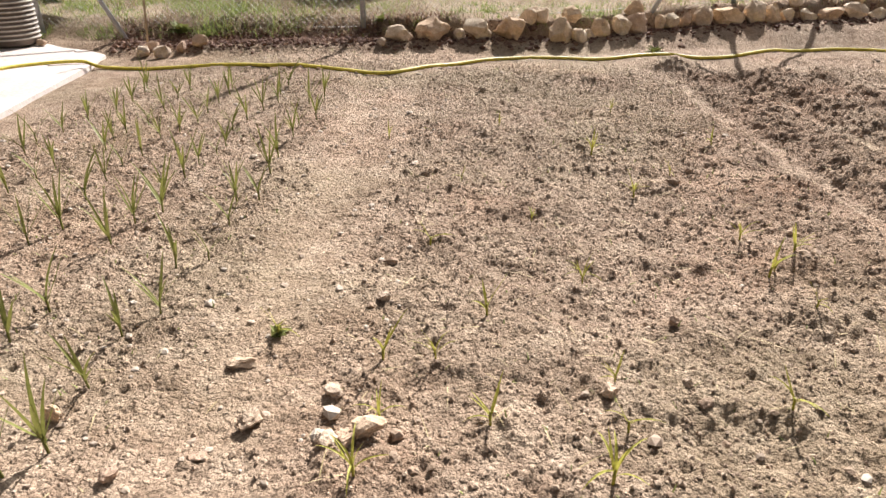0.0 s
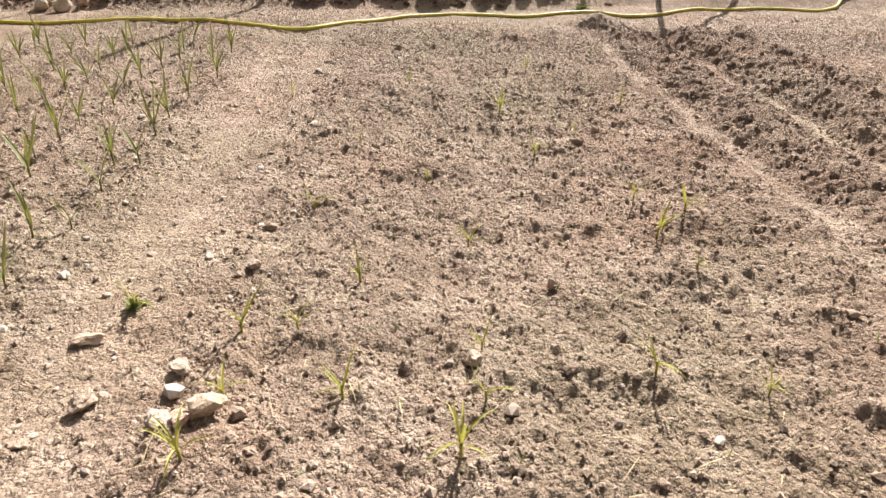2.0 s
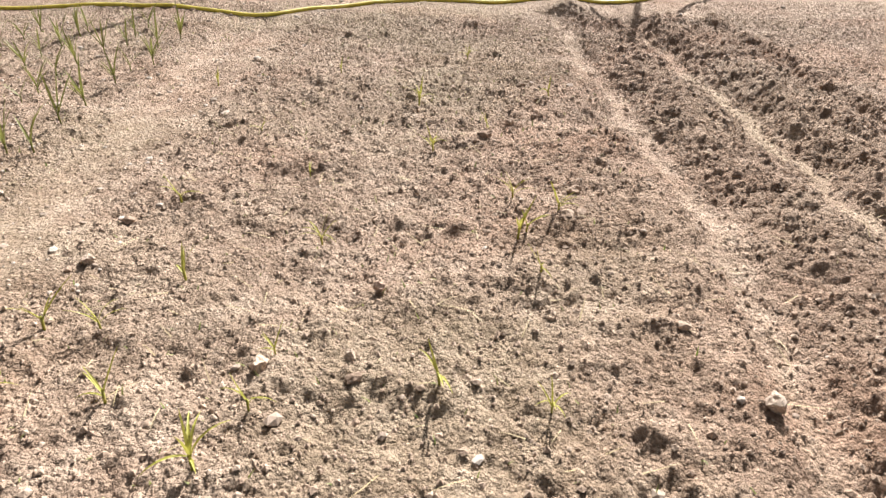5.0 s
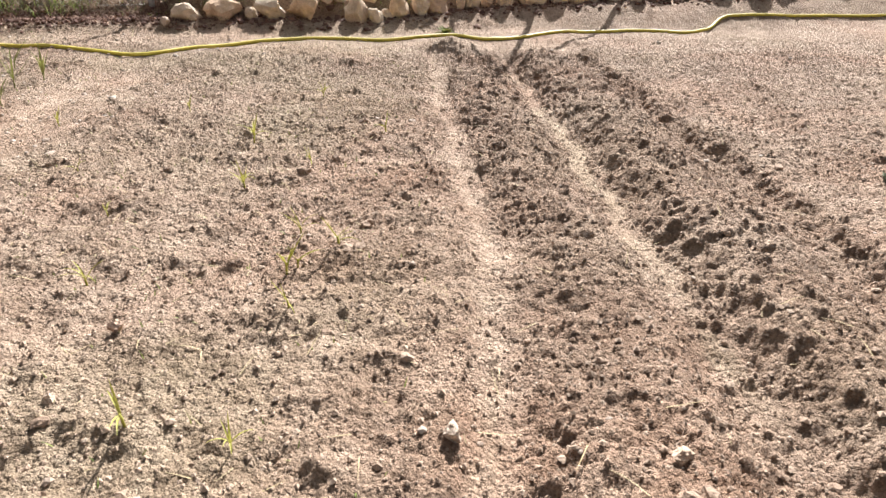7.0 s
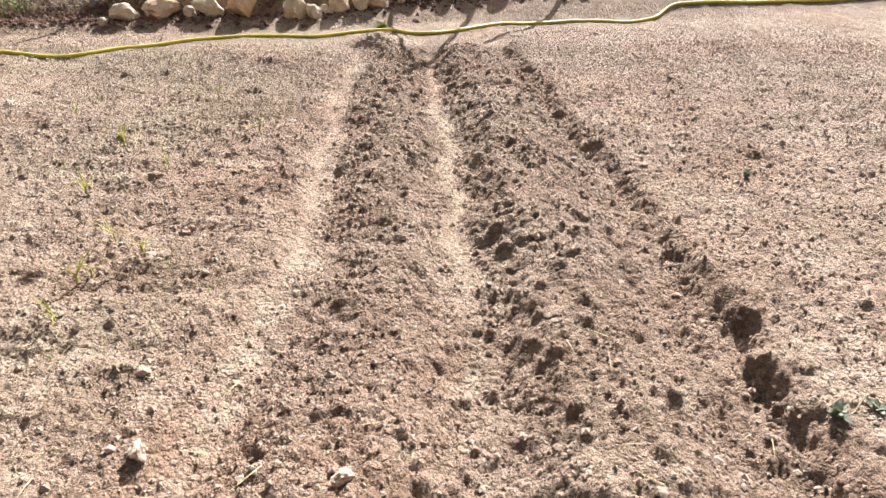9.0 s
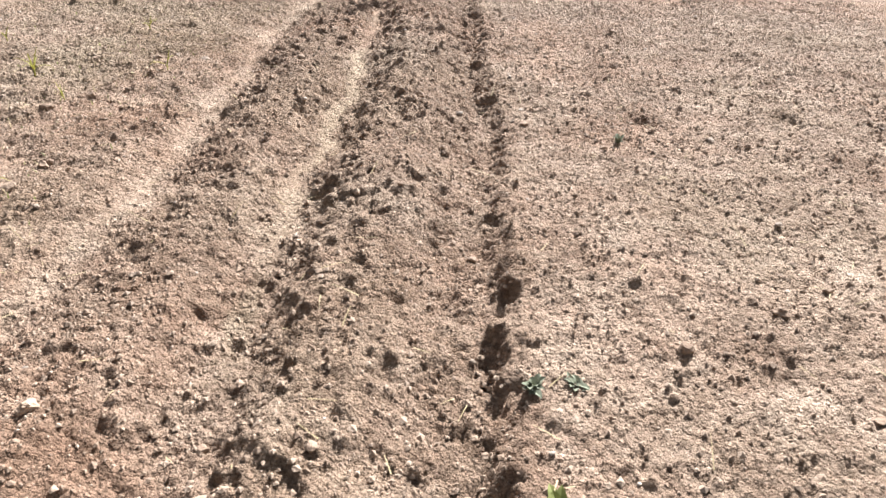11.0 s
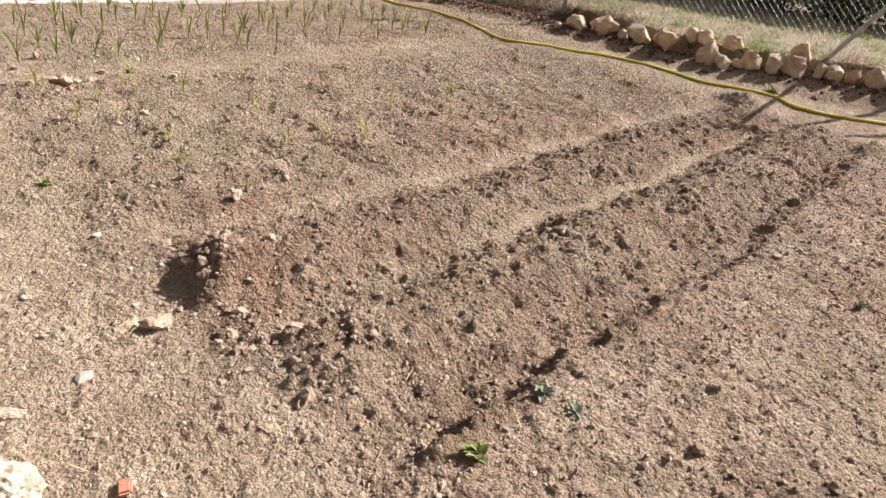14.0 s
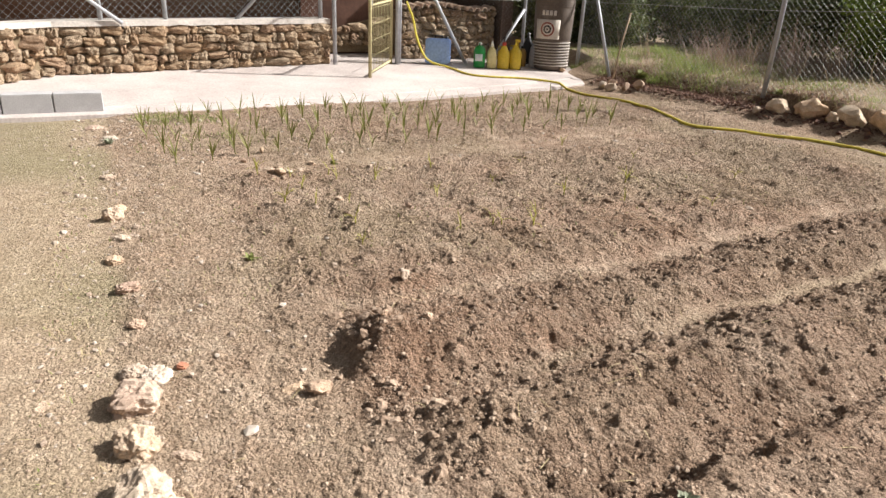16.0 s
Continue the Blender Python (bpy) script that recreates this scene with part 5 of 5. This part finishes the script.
c, r = terrace(16000, 54, lambda x, y: (1 - 0.75 * smooth01((x + 2.7) / 0.5)) * smooth01(0.55 + 1.2 * value_noise(x, y, 1.6, 44)), -4.6, -0.9, 2.6)
blades("lush_grass", "longer lush green grass by the fence corner", "grass", c, r.uniform(0.05, 0.2, len(c)), r.uniform(0.005, 0.01, len(c)), GRASS_GREEN, 10, (0.1, 1.0), (0.2, 1.3), 2)
c, r = terrace(9000, 55, lambda x, y: 0.25 + 0.75 * smooth01(0.5 + 0.9 * value_noise(x, y, 1.3, 45)), -3.3, -0.4, 1.6)
blades("matted_grass", "matted pinkish-brown dry grass over the terrace edge", "grass", c, r.uniform(0.06, 0.2, len(c)), r.uniform(0.004, 0.008, len(c)), GRASS_DRY, 12, (0.4, 1.5), (0.2, 1.3), 2)
c, r = terrace(1700, 53, lambda x, y: np.where((y > rock_line(x) + 0.5) & (x < -0.6), 0.9, 0.12), depth=3.2)
blades("tall_dry_stalks", "tall pale dry grass stalks behind the fence", "grass", c, r.uniform(0.3, 0.75, len(c)), np.full(len(c), 0.005), GRASS_DRY, 9, (0.0, 0.6), (0.0, 1.2))


TWIG = island_mat("reddish_twig", ((0.3, 0.2, 0.15), (0.4, 0.29, 0.23), (0.22, 0.14, 0.1), (0.48, 0.37, 0.29)), 0.85, 0.2)
c, r = terrace(5200, 56, lambda x, y: smooth01((y - rock_line(x) - 0.9) / 0.4) * smooth01(0.6 + value_noise(x, y, 1.2, 46)), -4.4, -0.6, 3.2)
blades("dry_brush", "tangled reddish dry stalks behind the wire fence", "dry brush", c, r.uniform(0.25, 0.8, len(c)), r.uniform(0.004, 0.007, len(c)), TWIG, 15, (0.0, 0.9), (0.0, 1.4), 4)
LITTER = island_mat("leaf_litter", ((0.2, 0.1, 0.065), (0.3, 0.17, 0.11), (0.14, 0.08, 0.055), (0.36, 0.23, 0.16)), 0.85, 0.15)
k = 3600
x = r.uniform(-3.6, 0.0, k)
y = rock_line(x) + r.normal(0.08, 0.17, k)
c = np.stack([x, y, [ground_at(a, b) + 0.012 for a, b in zip(x, y)]], -1)
blades("leaf_litter", "reddish-brown dead leaves along the terrace bank", "leaf litter", c, r.uniform(0.02, 0.07, k), r.uniform(0.008, 0.022, k), LITTER, 16, (0.7, 1.6), (-0.6, 0.9), 2)
x, y = r.uniform(-2.35, -0.9, 2600), r.uniform(0.75, 1.5, 2600) ** 1.0
c = np.stack([x, y, [ground_at(a, b) for a, b in zip(x, y)]], -1)
keep = r.random(len(c)) < smooth01(0.15 + 0.8 * value_noise(x, y, 3.0, 47))
c = c[keep]
blades("young_grass", "thin patches of young grass at the edge of the bed", "grass", c, r.uniform(0.015, 0.06, len(c)), np.full(len(c), 0.004), GRASS_GREEN, 17, (0.1, 1.0), (0.1, 0.9))


def foliage(name, label, category, centre, radii, count, leaf, material, seed, trunk_h, trunk_r):
    """A tapered trunk with limbs and a crown of many small leaves in clumps."""
    r = np.random.default_rng(seed)
    cx, cy = centre
    z0 = ground_at(cx, cy)
    t = empty(name, pose(cx, cy, z0))
    tagged(t, label, category, category + "s")
    top = trunk_h + radii[2]
    part("trunk", tube("trunk", [(0, 0, -0.1), (0.04, 0.02, trunk_h * 0.5), (-0.03, 0.05, trunk_h), (0.02, 0.0, top)], 0, BARK, 8, [trunk_r, trunk_r * 0.8, trunk_r * 0.6, trunk_r * 0.2]), t)
    clumps = []
    for k in range(26):
        d = r.standard_normal(3)
        d /= np.linalg.norm(d)
        clumps.append(np.array([d[0] * radii[0], d[1] * radii[1], top + d[2] * radii[2]]) * 1.0 * np.array([r.uniform(0.35, 0.95)] * 2 + [1.0]))
    for k in range(6):
        e = clumps[k]
        part("limb", tube("limb", [(0, 0, trunk_h * 0.7), tuple(e * np.array([0.5, 0.5, 0.75])), tuple(e)], 0, BARK, 6, [trunk_r * 0.5, trunk_r * 0.3, trunk_r * 0.1]), t)
    idx = r.integers(0, len(clumps), count)
    p = np.array(clumps)[idx] + r.standard_normal((count, 3)) * np.array(radii) * 0.22
    p[:, 2] = np.maximum(p[:, 2], 0.02)
    a, b = r.standard_normal((count, 3)), r.standard_normal((count, 3))
    a /= np.linalg.norm(a, axis=1)[:, None]
    b -= a * (a * b).sum(1)[:, None]
    b /= np.linalg.norm(b, axis=1)[:, None]
    s = leaf * r.uniform(0.6, 1.3, count)[:, None]
    v = np.stack([p - a * s, p + b * s * 0.45, p + a * s, p - b * s * 0.45], 1).reshape(-1, 3)
    f = np.arange(4 * count).reshape(-1, 4)
    part("crown", to_mesh("crown", v, f, material), t)
    return t


HEDGE_LINE = ((-6.3, 7.9), (-7.1, 8.2), (-7.2, 9.4), (-6.2, 9.0), (-5.5, 8.8), (-6.4, 10.4), (-5.5, 10.9), (-4.6, 11.1), (-3.7, 11.1), (-2.8, 11.0), (-1.9, 11.0), (-1.0, 11.0), (-0.1, 11.1), (0.8, 11.4), (1.7, 11.8))
for k, (x, y) in enumerate(HEDGE_LINE):
    foliage("hedge_shrub", "dark green dense shrub behind the terrace", "shrub", (x, y), (0.75, 0.5, 0.5), 6500, 0.05, HEDGE, 60 + k, 0.08, 0.06)
for k in range(8):
    foliage("far_tree", "dark green tree behind the hedge", "tree", (-9.0 + 1.9 * k, 14.6 + 0.2 * k), (1.3, 0.9, 0.75), 6000, 0.09, HEDGE, 90 + k, 0.2, 0.1)
foliage("bush", "bright yellow-green leafy bush before the hedge", "bush", (-1.3, 10.0), (0.6, 0.45, 0.42), 7000, 0.04, BUSH, 80, 0.3, 0.04)
